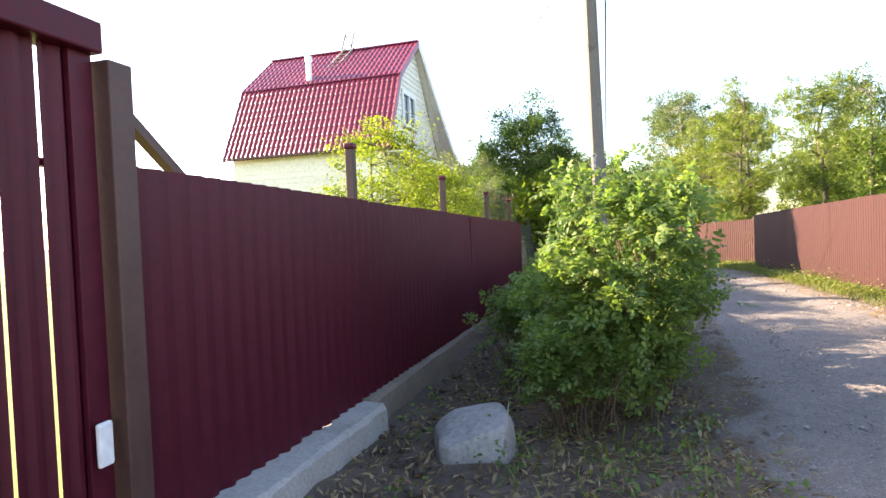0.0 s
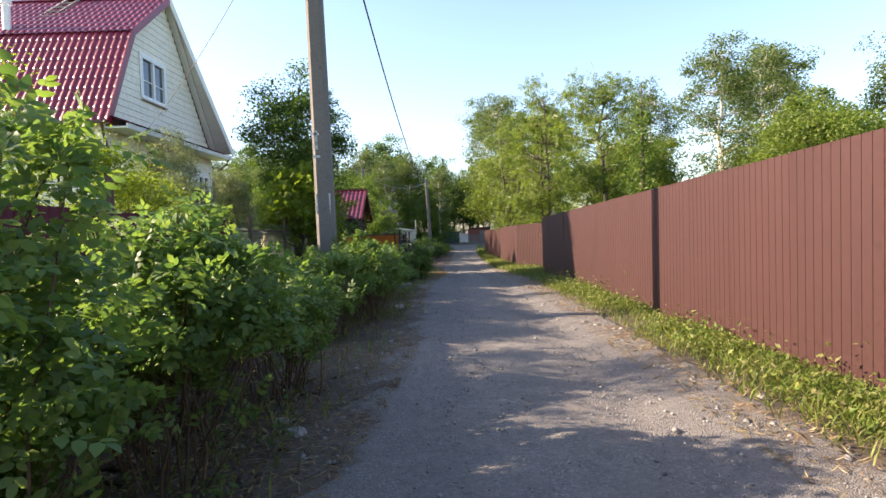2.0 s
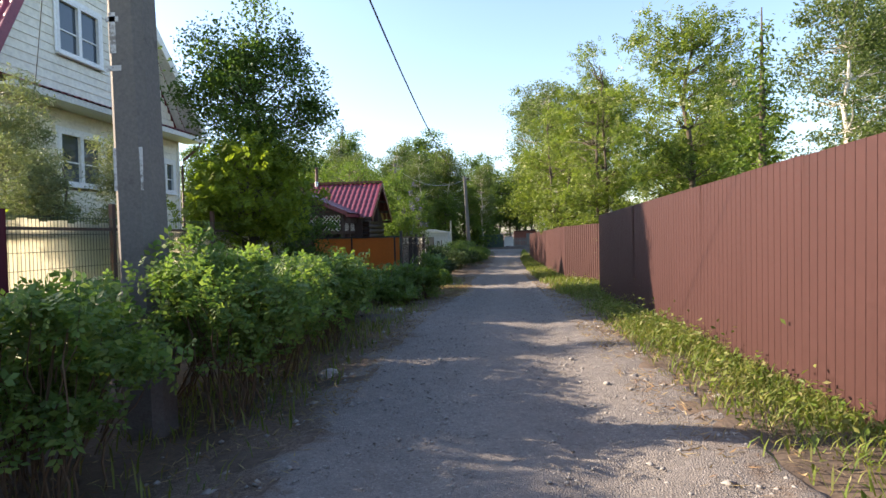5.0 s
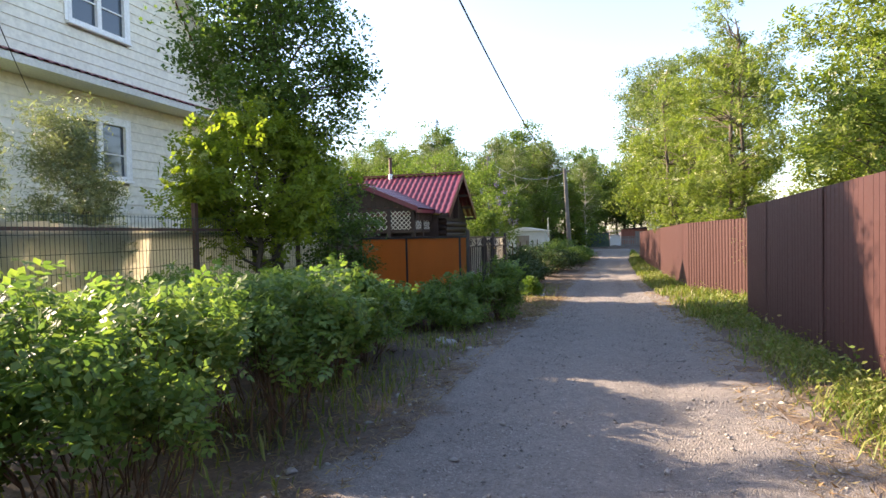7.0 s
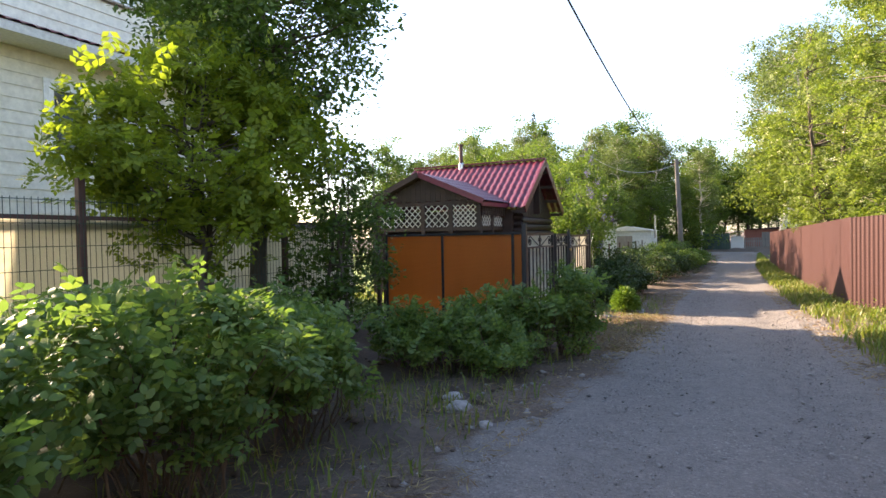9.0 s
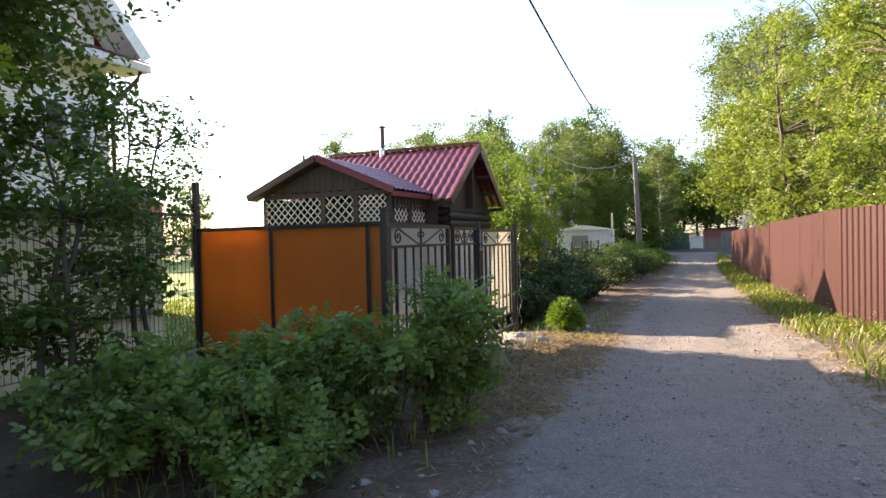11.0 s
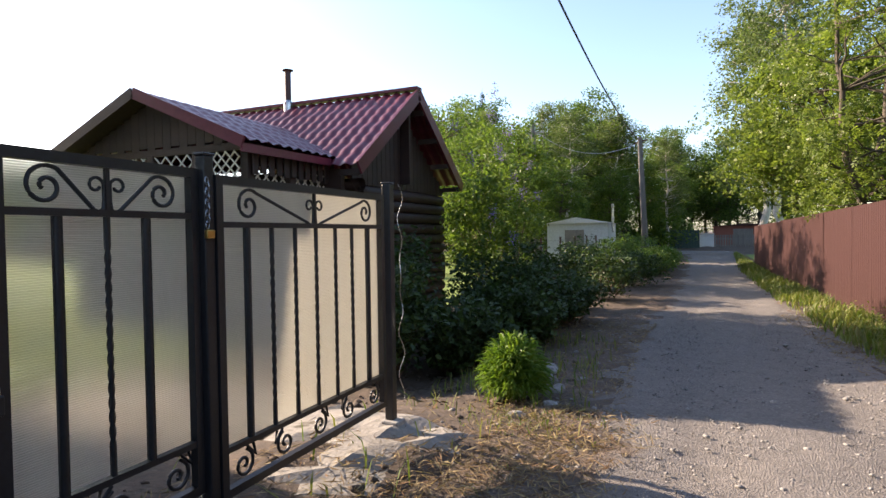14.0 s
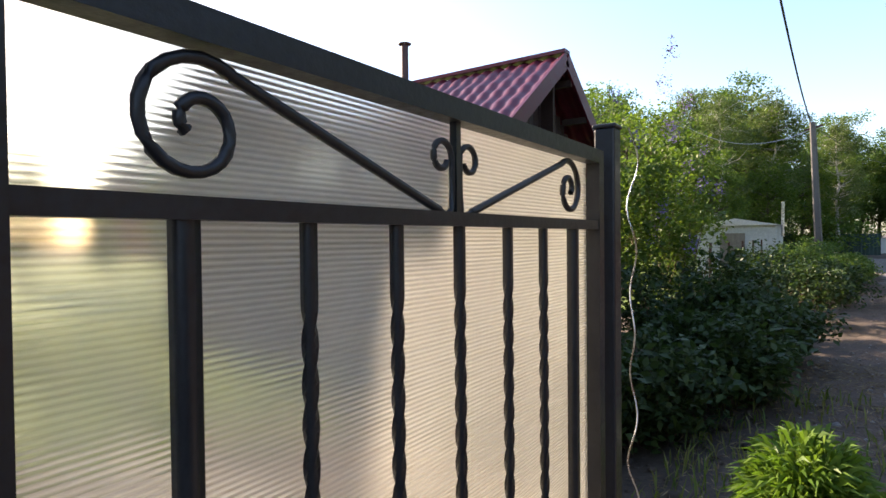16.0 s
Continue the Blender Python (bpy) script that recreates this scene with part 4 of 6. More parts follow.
mesh_fence = thing("mesh_fence", (-2.3, 12.6, 0.25), "green welded wire mesh fence on dark steel posts", "fence")
for y in (0.1, 2.4, 4.95, 7.45, 9.6):
    part("post", boxed((-0.03, y - 0.03, -0.35), (0.03, y + 0.03, 1.78), 0.005), M_RUSTPOST, mesh_fence)
wires = bmesh.new()
for k in range(190):
    bar(wires, (0.035, k * 0.05 + 0.1, 0.05), (0.035, k * 0.05 + 0.1, 1.6), 0.004)
part("wire_mesh", wires, M_GREENWIRE, mesh_fence)
for k in range(9):
    part("line_wire", bar(bmesh.new(), (0.04, 0.1, 0.06 + k * 0.19), (0.04, 9.6, 0.06 + k * 0.19), 0.006), M_GREENWIRE, mesh_fence)
part("top_rail", bar(bmesh.new(), (0, 0.1, 1.46), (0, 9.6, 1.42), 0.035), M_RUSTPOST, mesh_fence)


# ---- gates ----
GX = 0.362


def scroll(tubes, x, pts_y, z0, r, turns, sense, start, rad=0.0075):
    """A spiral of round iron in the gate's plane."""
    a = np.linspace(0, turns * 2 * math.pi, 34)
    rr = r * (1 - 0.82 * a / a[-1])
    y = pts_y + sense * np.cos(start + a) * rr
    z = z0 + np.sin(start + a) * rr
    tubes.add(np.column_stack([np.full(34, x), y, z]), np.full(34, rad), 6)


def square_bar(name, z0, z1, half, turns):
    """An upright square iron bar, twisted over its middle length."""
    n = 64
    k = np.linspace(0, 1, n)
    a = turns * math.pi * np.clip((k - 0.12) / 0.76, 0, 1)[:, None] + math.pi / 4 + np.arange(4)[None, :] * math.pi / 2
    r = half * math.sqrt(2)
    v = np.stack([np.cos(a) * r, np.sin(a) * r, np.repeat((z0 + (z1 - z0) * k)[:, None], 4, axis=1)], axis=-1).reshape(-1, 3)
    i = np.arange(n - 1)[:, None] * 4 + np.arange(4)[None, :]
    j = np.arange(n - 1)[:, None] * 4 + (np.arange(4)[None, :] + 1) % 4
    return fast_mesh(name, v, np.stack([i, j, j + 4, i + 4], axis=-1).reshape(-1, 4))


def gate_leaf(name, gx, y0, y1, ztop, zr, zl, zbot, bars, label, lower=True, group="leaves of the iron gate"):
    """An iron frame with a milky sheet behind, scrolls above and below."""
    ob = thing(name, (gx, y0, 0), label, "gate", group)
    w, q = y1 - y0, 0.036
    for n, a, b in (("stile", (0, q / 2, zbot), (0, q / 2, ztop)), ("stile", (0, w - q / 2, zbot), (0, w - q / 2, ztop)), ("top_rail", (0, q, ztop - q / 2), (0, w - q, ztop - q / 2)), ("bottom_rail", (0, q, zbot + q / 2), (0, w - q, zbot + q / 2))):
        part(n, bar(bmesh.new(), a, b, q), M_BLACK, ob)
    for z in (zr, zl):
        part("cross_rail", bar(bmesh.new(), (0, q, z), (0, w - q, z), 0.03, 0.024), M_BLACK, ob)
    for k, u in enumerate(bars):
        thick = k in (0, len(bars) - 1)
        me = square_bar("baluster", zl, zr, 0.0115 if thick else 0.0078, 0 if thick else 7)
        link_mesh("baluster", me, M_BLACK, ob, "plain square iron bar" if thick else "twisted square iron bar").location = (0, u * w, 0)
    mid = 0.49
    part("baluster", bar(bmesh.new(), (0, w * mid, zr), (0, w * mid, ztop - q), 0.014), M_BLACK, ob)
    h = ztop - q - zr
    for side, y_end in ((1, q + 0.02), (-1, w - q - 0.02)):
        reach = abs(w * mid - y_end)
        big = min(h * 0.44, reach * 0.3)
        t = Tubes()
        # large scroll at the outer end, a slanting bar, a small scroll at the middle
        scroll(t, 0, y_end + side * (big * 1.05 + 0.11 * reach), zr + 0.012 + big * 1.0, big, 1.45, side, math.pi * 0.3)
        cy = y_end + side * (big * 1.05 + 0.11 * reach)
        r0, foot = h * 0.18, w * mid
        a = np.linspace(0, 0.95 * 2 * math.pi, 22)
        rc = r0 * (1 - 0.45 * a / a[-1])
        uu = np.concatenate([[0.05, 0.03, 0.016, 0.012], 0.012 + r0 - np.cos(a) * rc])
        zz = np.concatenate([[0.014, 0.006, 0.016, 0.045], h * 0.62 + np.sin(a) * rc])
        t.add([(0, cy + side * big * 0.58, zr + 0.012 + big * 1.8), (0, foot - side * 0.05, zr + 0.014)], [0.0075] * 2, 6)
        t.add(np.column_stack([np.zeros(26), foot - side * uu, zr + zz]), np.full(26, 0.0058), 6)
        link_mesh("scroll", t.mesh("scroll"), M_BLACK, ob, "wrought-iron scroll")
    if lower:
        n = max(3, round(w / 0.26))
        for k in range(n):
            t = Tubes()
            c = w * (k + 0.5) / n
            s = 1 if k % 2 else -1
            scroll(t, 0, c, (zbot + q + zl) / 2 - 0.012, 0.062, 1.4, s, math.pi * 0.6, 0.008)
            t.add([(0, c - s * 0.02, zl - 0.02), (0, c - s * 0.075, zl - 0.075), (0, c - s * 0.06, zl - 0.02)], [0.007] * 3, 5)
            link_mesh("scroll", t.mesh("scroll"), M_BLACK, ob, "wrought-iron scroll")
    part("sheet", boxed((-0.034, 0.02, zl + 0.005), (-0.026, w - 0.02, ztop - 0.02)), M_POLY, ob, "milky ribbed polycarbonate sheet")
    return ob


leaf_a = gate_leaf("gate_leaf", 0.3, 21.73, 23.07, 1.5, 1.3, 0.42, 0.2, [0.11, 0.24, 0.365, 0.485, 0.61, 0.735, 0.865], "black wrought-iron gate leaf with scrolls and milky plastic sheet")
leaf_b = gate_leaf("wicket_gate", 0.325, 23.11, 23.85, 1.485, 1.295, 0.38, 0.17, [0.26, 0.485, 0.69], "narrow black wrought-iron wicket gate with milky plastic sheet")
leaf_c = gate_leaf("gate_leaf", 0.362, 23.908, 25.306, 1.466, 1.262, 0.31, 0.11, [0.134, 0.251, 0.374, 0.497, 0.624, 0.744, 0.869], "black wrought-iron gate leaf with scrolls and yellowed plastic sheet")


def gate_post(x, y, z0, z1, w, label):
    ob = thing("gate_post", (x, y, 0), label, "post", "posts of the iron gate")
    part("shaft", boxed((-w / 2, -w / 2, z0), (w / 2, w / 2, z1), 0.006), M_BLACK, ob)
    part("cap", boxed((-w / 2 - 0.004, -w / 2 - 0.004, z1), (w / 2 + 0.004, w / 2 + 0.004, z1 + 0.012), 0.004), M_BLACK, ob)
    return ob


gate_post(0.3, 21.69, -0.3, 1.62, 0.06, "tall black square steel gate post by the bronze panel")
gate_post(0.345, 23.88, -0.25, 1.54, 0.052, "black square steel gate post between the leaves")
last_post = gate_post(GX, 25.39, -0.3, 1.54, 0.06, "black square steel gate post with wire wound round it")
wire = Tubes()
a = np.linspace(0, 16, 120)
wire.add(np.column_stack([GX + 0.05 + 0.012 * np.sin(a * 2.2), 25.46 + 0.02 * np.cos(a * 1.7), 0.1 + a / 16 * 1.45]), np.full(120, 0.0025), 4)
tagged(link_mesh("loose_wire", wire.mesh("loose_wire"), M_ZINC), "thin loose wire wound round the gate post", "wire")
part("foot_block", boxed((-0.05, -0.06, -0.4), (0.08, 0.06, 0.0), 0.012), M_CONCRETE, last_post, "rust-stained concrete block")
lock = thing("padlock", (0.35, 23.09, 0.76), "black padlock with a steel shackle on the wicket gate", "padlock")
part("lock_body", boxed((-0.014, -0.032, -0.05), (0.014, 0.032, 0.01), 0.006), M_BLACK, lock)
t = Tubes()
a = np.linspace(0, math.pi, 12)
t.add(np.column_stack([np.zeros(12), 0.022 * np.cos(a), 0.01 + 0.045 * np.sin(a)]), np.full(12, 0.005), 6)
link_mesh("shackle", t.mesh("shackle"), M_ZINC, lock)
lock2 = thing("padlock", (0.378, 23.87, 1.24), "small brass padlock on a chain between the posts", "padlock")
part("lock_body", boxed((-0.01, -0.02, -0.035), (0.01, 0.02, 0.0), 0.004), M_BRASS, lock2)
chain = Tubes()
for k in range(9):
    a = np.linspace(0, 2 * math.pi, 9)
    c = np.array([0.0, -0.01 + 0.004 * (k % 2), 0.02 + k * 0.022])
    e = np.column_stack([np.cos(a) * 0.009 * (k % 2), np.cos(a) * 0.009 * ((k + 1) % 2), np.sin(a) * 0.017])
    chain.add(c + e, np.full(9, 0.0025), 4)
link_mesh("chain", chain.mesh("chain"), M_ZINC, lock2)
t = Tubes()
a = np.linspace(0, 2 * math.pi, 25)
t.add(np.column_stack([np.full(25, 0.03), 1.15 + np.cos(a) * 0.07, 0.13 + np.sin(a) * 0.07]), np.full(25, 0.018), 8)
t.add([(0.01, 1.15, 0.13), (0.015, 1.15, 0.13), (0.045, 1.15, 0.13), (0.05, 1.15, 0.13)], [0.005, 0.06, 0.06, 0.005], 18)
link_mesh("wheel", t.mesh("wheel"), M_BLACK, leaf_a, "black iron wheel that carries the leaf")
block = boulder("block", (GX + 0.12, 23.78, 0.0), (0.07, 0.09, 0.06), "pale broken brick under the gate", 5)

# the bronze panel that runs back from the tall post
bronze = thing("panel_fence", (-1.95, 21.9, 0), "bronze ribbed polycarbonate panels in a dark steel frame", "fence", turn=-5.6)
for u in (0.0, 1.0, 2.1):
    part("post", boxed((u - 0.02, -0.02, 0.05), (u + 0.02, 0.02, 1.52), 0.004), M_BLACK, bronze)
part("post", boxed((-0.055, -0.04, -0.1), (-0.02, 0.03, 1.56), 0.004), M_RUSTPOST, bronze)
for z in (0.25, 1.5):
    part("rail", bar(bmesh.new(), (-0.02, 0.0, z), (2.24, 0.0, z), 0.04, 0.035), M_BLACK, bronze)
for u0, u1 in ((0.02, 0.98), (1.02, 2.08), (2.12, 2.22)):
    part("sheet", boxed((u0, -0.012, 0.25), (u1, -0.004, 1.49)), M_ORANGE, bronze)

# the drive under the gates
pad_rng = np.random.default_rng(8)
pad = thing("concrete_pad", (0, 0, 0), "cracked grey concrete drive slabs under the gates", "slab", kind="structure")
for k, (x0, x1, y0, y1) in enumerate([(-3.0, -0.2, 21.9, 23.6), (-0.19, 0.75, 21.9, 22.9), (-0.19, 0.85, 22.92, 24.1), (-3.0, -0.2, 23.62, 25.5), (-0.19, 0.95, 24.12, 25.6)]):
    bm = bmesh.new()
    n = 9
    top = [[bm.verts.new((x0 + (x1 - x0) * i / n + pad_rng.normal() * 0.03, y0 + (y1 - y0) * j / n + pad_rng.normal() * 0.015, 0.045 - 0.02 * (y0 + (y1 - y0) * j / n - 22) + pad_rng.normal() * 0.011 - 0.22 * max(0, (x0 + (x1 - x0) * i / n) - 0.45))) for i in range(n + 1)] for j in range(n + 1)]
    for j in range(n):
        for i in range(n):
            bm.faces.new([top[j][i], top[j][i + 1], top[j + 1][i + 1], top[j + 1][i]])
    ring = bmesh.ops.extrude_edge_only(bm, edges=[e for e in bm.edges if e.is_boundary])
    for v in ring["geom"]:
        if isinstance(v, bmesh.types.BMVert):
            v.co.z -= 0.25
    bmesh.ops.recalc_face_normals(bm, faces=bm.faces)
    part("slab", bm, M_SLAB, pad)

# ---- the dark timber bath-house with its porch ----
shed = thing("bath_house", (0, 0, 0), "dark-stained log bath-house with a wine-red metal roof and latticed porch", "house")
SX, SBK = -2.45, -6.2


def log_row(a, b, name="log", rad=0.1):
    """A round log from a to b."""
    t = Tubes()
    t.add([a, tuple((p + q) / 2 for p, q in zip(a, b)), b], [rad, rad * 1.02, rad], 9)
    return link_mesh(name, t.mesh(name), M_DARKWOOD, shed)


for k in range(12):
    z = -0.2 + k * 0.19
    log_row((SX, 29.35, z), (SX, 32.75, z))
    log_row((SBK, 29.45, z + 0.09), (SX + 0.16, 29.45, z + 0.09))
part("gable_wall", bar(bmesh.new(), (SX, 31.0, 2.1), (SX, 31.0, 3.42), 0.06, 0.4), M_DARKWOOD, shed)
for k in range(23):
    y = 29.4 + k * 0.15
    h = 2.15 + max(0.0, (1.75 - abs(y + 0.07 - 31.0)) * 0.74)
    part("gable_board", boxed((SX - 0.02, y, 2.0), (SX + 0.02, y + 0.14, h), 0.004), M_DARKWOOD, shed)
part("back_wall", boxed((SBK - 0.1, 29.4, -0.3), (SBK, 32.7, 2.3)), M_DARKWOOD, shed)
part("far_wall", boxed((SBK, 32.6, -0.3), (SX, 32.7, 2.3)), M_DARKWOOD, shed)
EX = SX + 0.37
roof_slope((SBK - 0.3, 31.0, 3.68), (EX - SBK + 0.3, 0, 0), (0, -1.98, -1.46), 150, 26, 0.2, 0.035, 0.35, M_SHEDROOF, shed)
roof_slope((SBK - 0.3, 31.0, 3.68), (EX - SBK + 0.3, 0, 0), (0, 1.98, -1.46), 150, 26, 0.2, 0.035, 0.35, M_SHEDROOF, shed)
for s in (-1, 1):
    part("bargeboard", bar(bmesh.new(), (EX + 0.02, 31.0, 3.64), (EX + 0.02, 31.0 + s * 2.0, 2.17), 0.03, 0.2), M_SHEDROOF, shed, "wine-red metal bargeboard")
    for u in (0.15, 0.55, 0.95, 1.35):
        part("rafter_end", bar(bmesh.new(), (SX, 31.0 + s * u * 1.4, 3.52 - u * 1.03), (EX, 31.0 + s * u * 1.4, 3.52 - u * 1.03), 0.06, 0.09), M_DARKWOOD, shed)
part("ridge_cap", bar(bmesh.new(), (SBK - 0.3, 31.0, 3.74), (EX + 0.03, 31.0, 3.74), 0.18, 0.05), M_SHEDROOF, shed)
part("gutter", bar(bmesh.new(), (-2.58, 29.05, 2.28), (-2.58, 27.26, 2.26), 0.03, 0.1), M_SHEDROOF, shed)
# porch
PY, PA = 27.4, -4.35
roof_slope((PA, 30.3, 3.1), (0, -3.05, 0), (1.78, 0, -0.76), 110, 22, 0.2, 0.03, 0.35, M_SHEDROOF, shed, clip=lambda u, v: 30.3 - 3.05 * u < 30.25 - 1.05 * v)
roof_slope((PA, 30.3, 3.1), (0, -3.05, 0), (-1.78, 0, -0.76), 110, 22, 0.2, 0.03, 0.35, M_SHEDROOF, shed, clip=lambda u, v: 30.3 - 3.05 * u < 30.25 - 1.05 * v)
for s in (-1, 1):
    part("bargeboard", bar(bmesh.new(), (PA, PY - 0.14, 3.08), (PA + s * 1.8, PY - 0.14, 2.32), 0.03, 0.14), M_SHEDROOF if s > 0 else M_DARKWOOD, shed)
    part("soffit", bar(bmesh.new(), (PA, PY + 0.0, 3.02), (PA + s * 1.76, PY + 0.0, 2.26), 0.26, 0.015), M_DARKWOOD, shed)
for k in range(23):
    x = -6.0 + k * 0.145
    h = 3.06 - 0.427 * abs(x + 0.07 - PA)
    part("gable_board", boxed((x, PY + 0.1, 2.36 if k % 2 else 2.4), (x + 0.142, PY + 0.125, max(2.42, h - 0.06)), 0.004), M_DARKWOOD, shed)
for k in range(12):
    y = PY + 0.18 + k * 0.15
    part("frieze_slat", boxed((-2.72, y, 1.98 + (0.02 if k % 2 else 0)), (-2.695, y + 0.1, 2.3), 0.01), M_DARKWOOD, shed)
for x, y in ((-2.8, PY + 0.2), (-2.8, 28.4), (-4.35, PY + 0.15), (-3.55, PY + 0.15), (-5.9, PY + 0.2)):
    part("porch_post", boxed((x - 0.06, y - 0.06, -0.25), (x + 0.06, y + 0.06, 2.3), 0.008), M_DARKWOOD, shed)
for z in (1.62, 2.28):
    part("porch_rail", boxed((-5.9, PY + 0.1, z), (-2.76, PY + 0.2, z + 0.1), 0.006), M_DARKWOOD, shed)
    part("porch_rail", boxed((-2.86, PY + 0.2, z), (-2.76, 29.2, z + 0.1), 0.006), M_DARKWOOD, shed)
part("parapet", boxed((-5.85, PY + 0.13, -0.2), (-2.82, PY + 0.17, 1.5)), M_DARKWOOD, shed)
part("parapet", boxed((-2.83, PY + 0.25, -0.2), (-2.79, 29.2, 1.5)), M_DARKWOOD, shed)
# Unseen west side, added to block the bright sky behind the lattice.
for k in range(12):
    part("wall_board", boxed((-5.93, PY + 0.15 + k * 0.15, -0.2), (-5.9, PY + 0.292 + k * 0.15, 2.32), 0.004), M_DARKWOOD, shed)
part("porch_back", boxed((-5.8, 29.2, 0.0), (-2.5, 29.3, 2.2)), M_DARKWOOD, shed)


def lattice(origin, along, w, z0, z1, step):
    o, a = Vector(origin), Vector(along)
    h = z1 - z0
    bm = bmesh.new()
    k = -h
    while k < w:
        for s in (1, -1):
            u0, u1 = max(0, k), min(w, k + h)
            if u1 - u0 > 0.03:
                za, zb = u0 - k, u1 - k
                if s < 0:
                    za, zb = h - za, h - zb
                p, q = o + a * u0, o + a * u1
                bar(bm, (p.x + 0.006 * s, p.y + 0.006 * s, z0 + za), (q.x + 0.006 * s, q.y + 0.006 * s, z0 + zb), 0.012, 0.019)
        k += step
    part("lattice", bm, M_LATTICE, shed, "pale criss-cross wooden lattice")


for x0, x1, st in ((-5.84, -4.41, 0.17), (-4.29, -3.61, 0.19), (-3.49, -2.86, 0.14)):
    lattice((x0, PY + 0.12, 0), (1, 0, 0), x1 - x0, 1.72, 2.28, st)
for y0, y1 in ((PY + 0.3, 28.3), (28.5, 29.15)):
    lattice((-2.78, y0, 0), (0, 1, 0), y1 - y0, 1.72, 2.1, 0.16)
flue2 = thing("chimney", (-4.77, 30.9, 3.3), "galvanised steel flue with a rain cap on the wine-red roof", "chimney")
t = Tubes()
t.add([(0, 0, -0.25), (0, 0, 0.45)], [0.085, 0.085], 16)
t.add([(0, 0, 0.45), (0, 0, 0.5)], [0.085, 0.06], 16)
link_mesh("sleeve", t.mesh("sleeve"), M_ZINC, flue2)
t = Tubes()
t.add([(0, 0, 0.45), (0, 0, 1.06)], [0.06, 0.06], 16)
link_mesh("pipe", t.mesh("pipe"), M_RUSTPOST, flue2)
t = Tubes()
t.add([(0, 0, 1.06), (0, 0, 1.075), (0, 0, 1.1)], [0.1, 0.11, 0.02], 16)
link_mesh("cap", t.mesh("cap"), M_RUSTPOST, flue2)


# ---- poles and cables ----
def pole(at, top, r0, r1, label, number=False):
    ob = thing("utility_pole", at, label, "utility pole")
    bm = bmesh.new()
    d = Vector(top) - Vector(at)
    n = 10
    rings = []
    for k in range(n + 1):
        s = k / n
        r = r0 + (r1 - r0) * s
        c = d * s
        rings.append([bm.verts.new((c.x + x * r, c.y + y * r, c.z - (0.3 if k == 0 else 0))) for x, y in ((-1, -0.62), (-0.62, -1), (0.62, -1), (1, -0.62), (1, 0.62), (0.62, 1), (-0.62, 1), (-1, 0.62))])
    for k in range(n):
        for j in range(8):
            bm.faces.new([rings[k][j], rings[k][(j + 1) % 8], rings[k + 1][(j + 1) % 8], rings[k + 1][j]])
    bm.faces.new(rings[-1])
    part("shaft", bm, M_POLE, ob)
    return ob


pole1 = pole((-0.06, 12.3, 0.2), (-0.2, 12.3, 8.2), 0.152, 0.115, "tall grey concrete utility pole, leaning slightly")
patch = surface("flaking_white_paint", (0.42, 0.41, 0.39), (0.55, 0.54, 0.52), 9, 40, 0.8, 0.2, spots=((0.2, 0.18, 0.16), 16, 0.52))
bm = bmesh.new()
box(bm, (-0.1, -0.152, 1.78), (0.13, -0.146, 2.1))
pl = part("painted_patch", bm, patch, pole1, "flaking white paint patch")
pl.matrix_basis = pose(-0.05, 0.012, -0.05)
for z0, h, w in ((2.75, 0.3, 0.05), (2.62, 0.04, 0.12), (2.98, 0.04, 0.1)):
    m = part("chalk_mark", boxed((-w / 2, -0.149, z0), (w / 2, -0.142, z0 + h)), patch, pole1)
    m.matrix_basis = pose(-0.12, 0.008, 0)
for z in (7.4, 7.55):
    part("clamp", boxed((-0.4, -0.12, z), (-0.16, 0.12, z + 0.04), 0.005), M_ZINC, pole1)
pole2 = pole((0.43, 52.0, -0.25), (0.17, 52.0, 5.95), 0.16, 0.11, "grey concrete utility pole at the end of the lane")
part("crossarm", bar(bmesh.new(), (-0.55, 0, 5.9), (0.1, 0, 6.05), 0.07), M_RUSTPOST, pole2)
pole3 = pole((-5.2, 52.5, -0.2), (-5.4, 52.5, 7.2), 0.14, 0.1, "grey utility pole among the trees")
part("crossarm", bar(bmesh.new(), (-0.7, 0, 6.9), (0.4, 0, 6.9), 0.08), M_GREYWOOD, pole3)
pole4 = pole((-14.0, 40.0, 0.2), (-14.1, 40.0, 5.5), 0.07, 0.05, "thin grey pole far off in the gardens")


def cable(a, b, sag, rad, label, material=M_CABLE):
    s = np.linspace(0, 1, 40)
    p = np.outer(1 - s, a) + np.outer(s, b)
    p[:, 2] -= sag * 4 * s * (1 - s)
    t = Tubes()
    t.add(p, np.full(40, rad), 5)
    return tagged(link_mesh("overhead_cable", t.mesh("overhead_cable"), material), label, "cable", "overhead cables")


part("bracket", bar(bmesh.new(), (-0.3, 0, 7.2), (0.2, 0, 7.2), 0.05), M_RUSTPOST, pole1)
cable((0.16, 12.1, 7.4), (0.17, 52.0, 5.8), 1.35, 0.02, "thick black twisted overhead cable along the lane")
cable((-0.25, 12.1, 7.35), (2.6, -18.0, 7.6), 0.9, 0.012, "thin black overhead cable behind the pole")
cable((-0.25, 12.1, 7.2), (HX + 0.1, 19.2, 4.2), 0.35, 0.007, "thin black service cable to the house")
cable((0.17, 52.0, 5.7), (-5.4, 52.5, 6.9), 0.9, 0.016, "pale sagging cable between two poles", M_ZINC)
cable((0.17, 52.0, 5.8), (6.0, 80.0, 6.5), 0.6, 0.012, "thin black cable beyond the last pole")


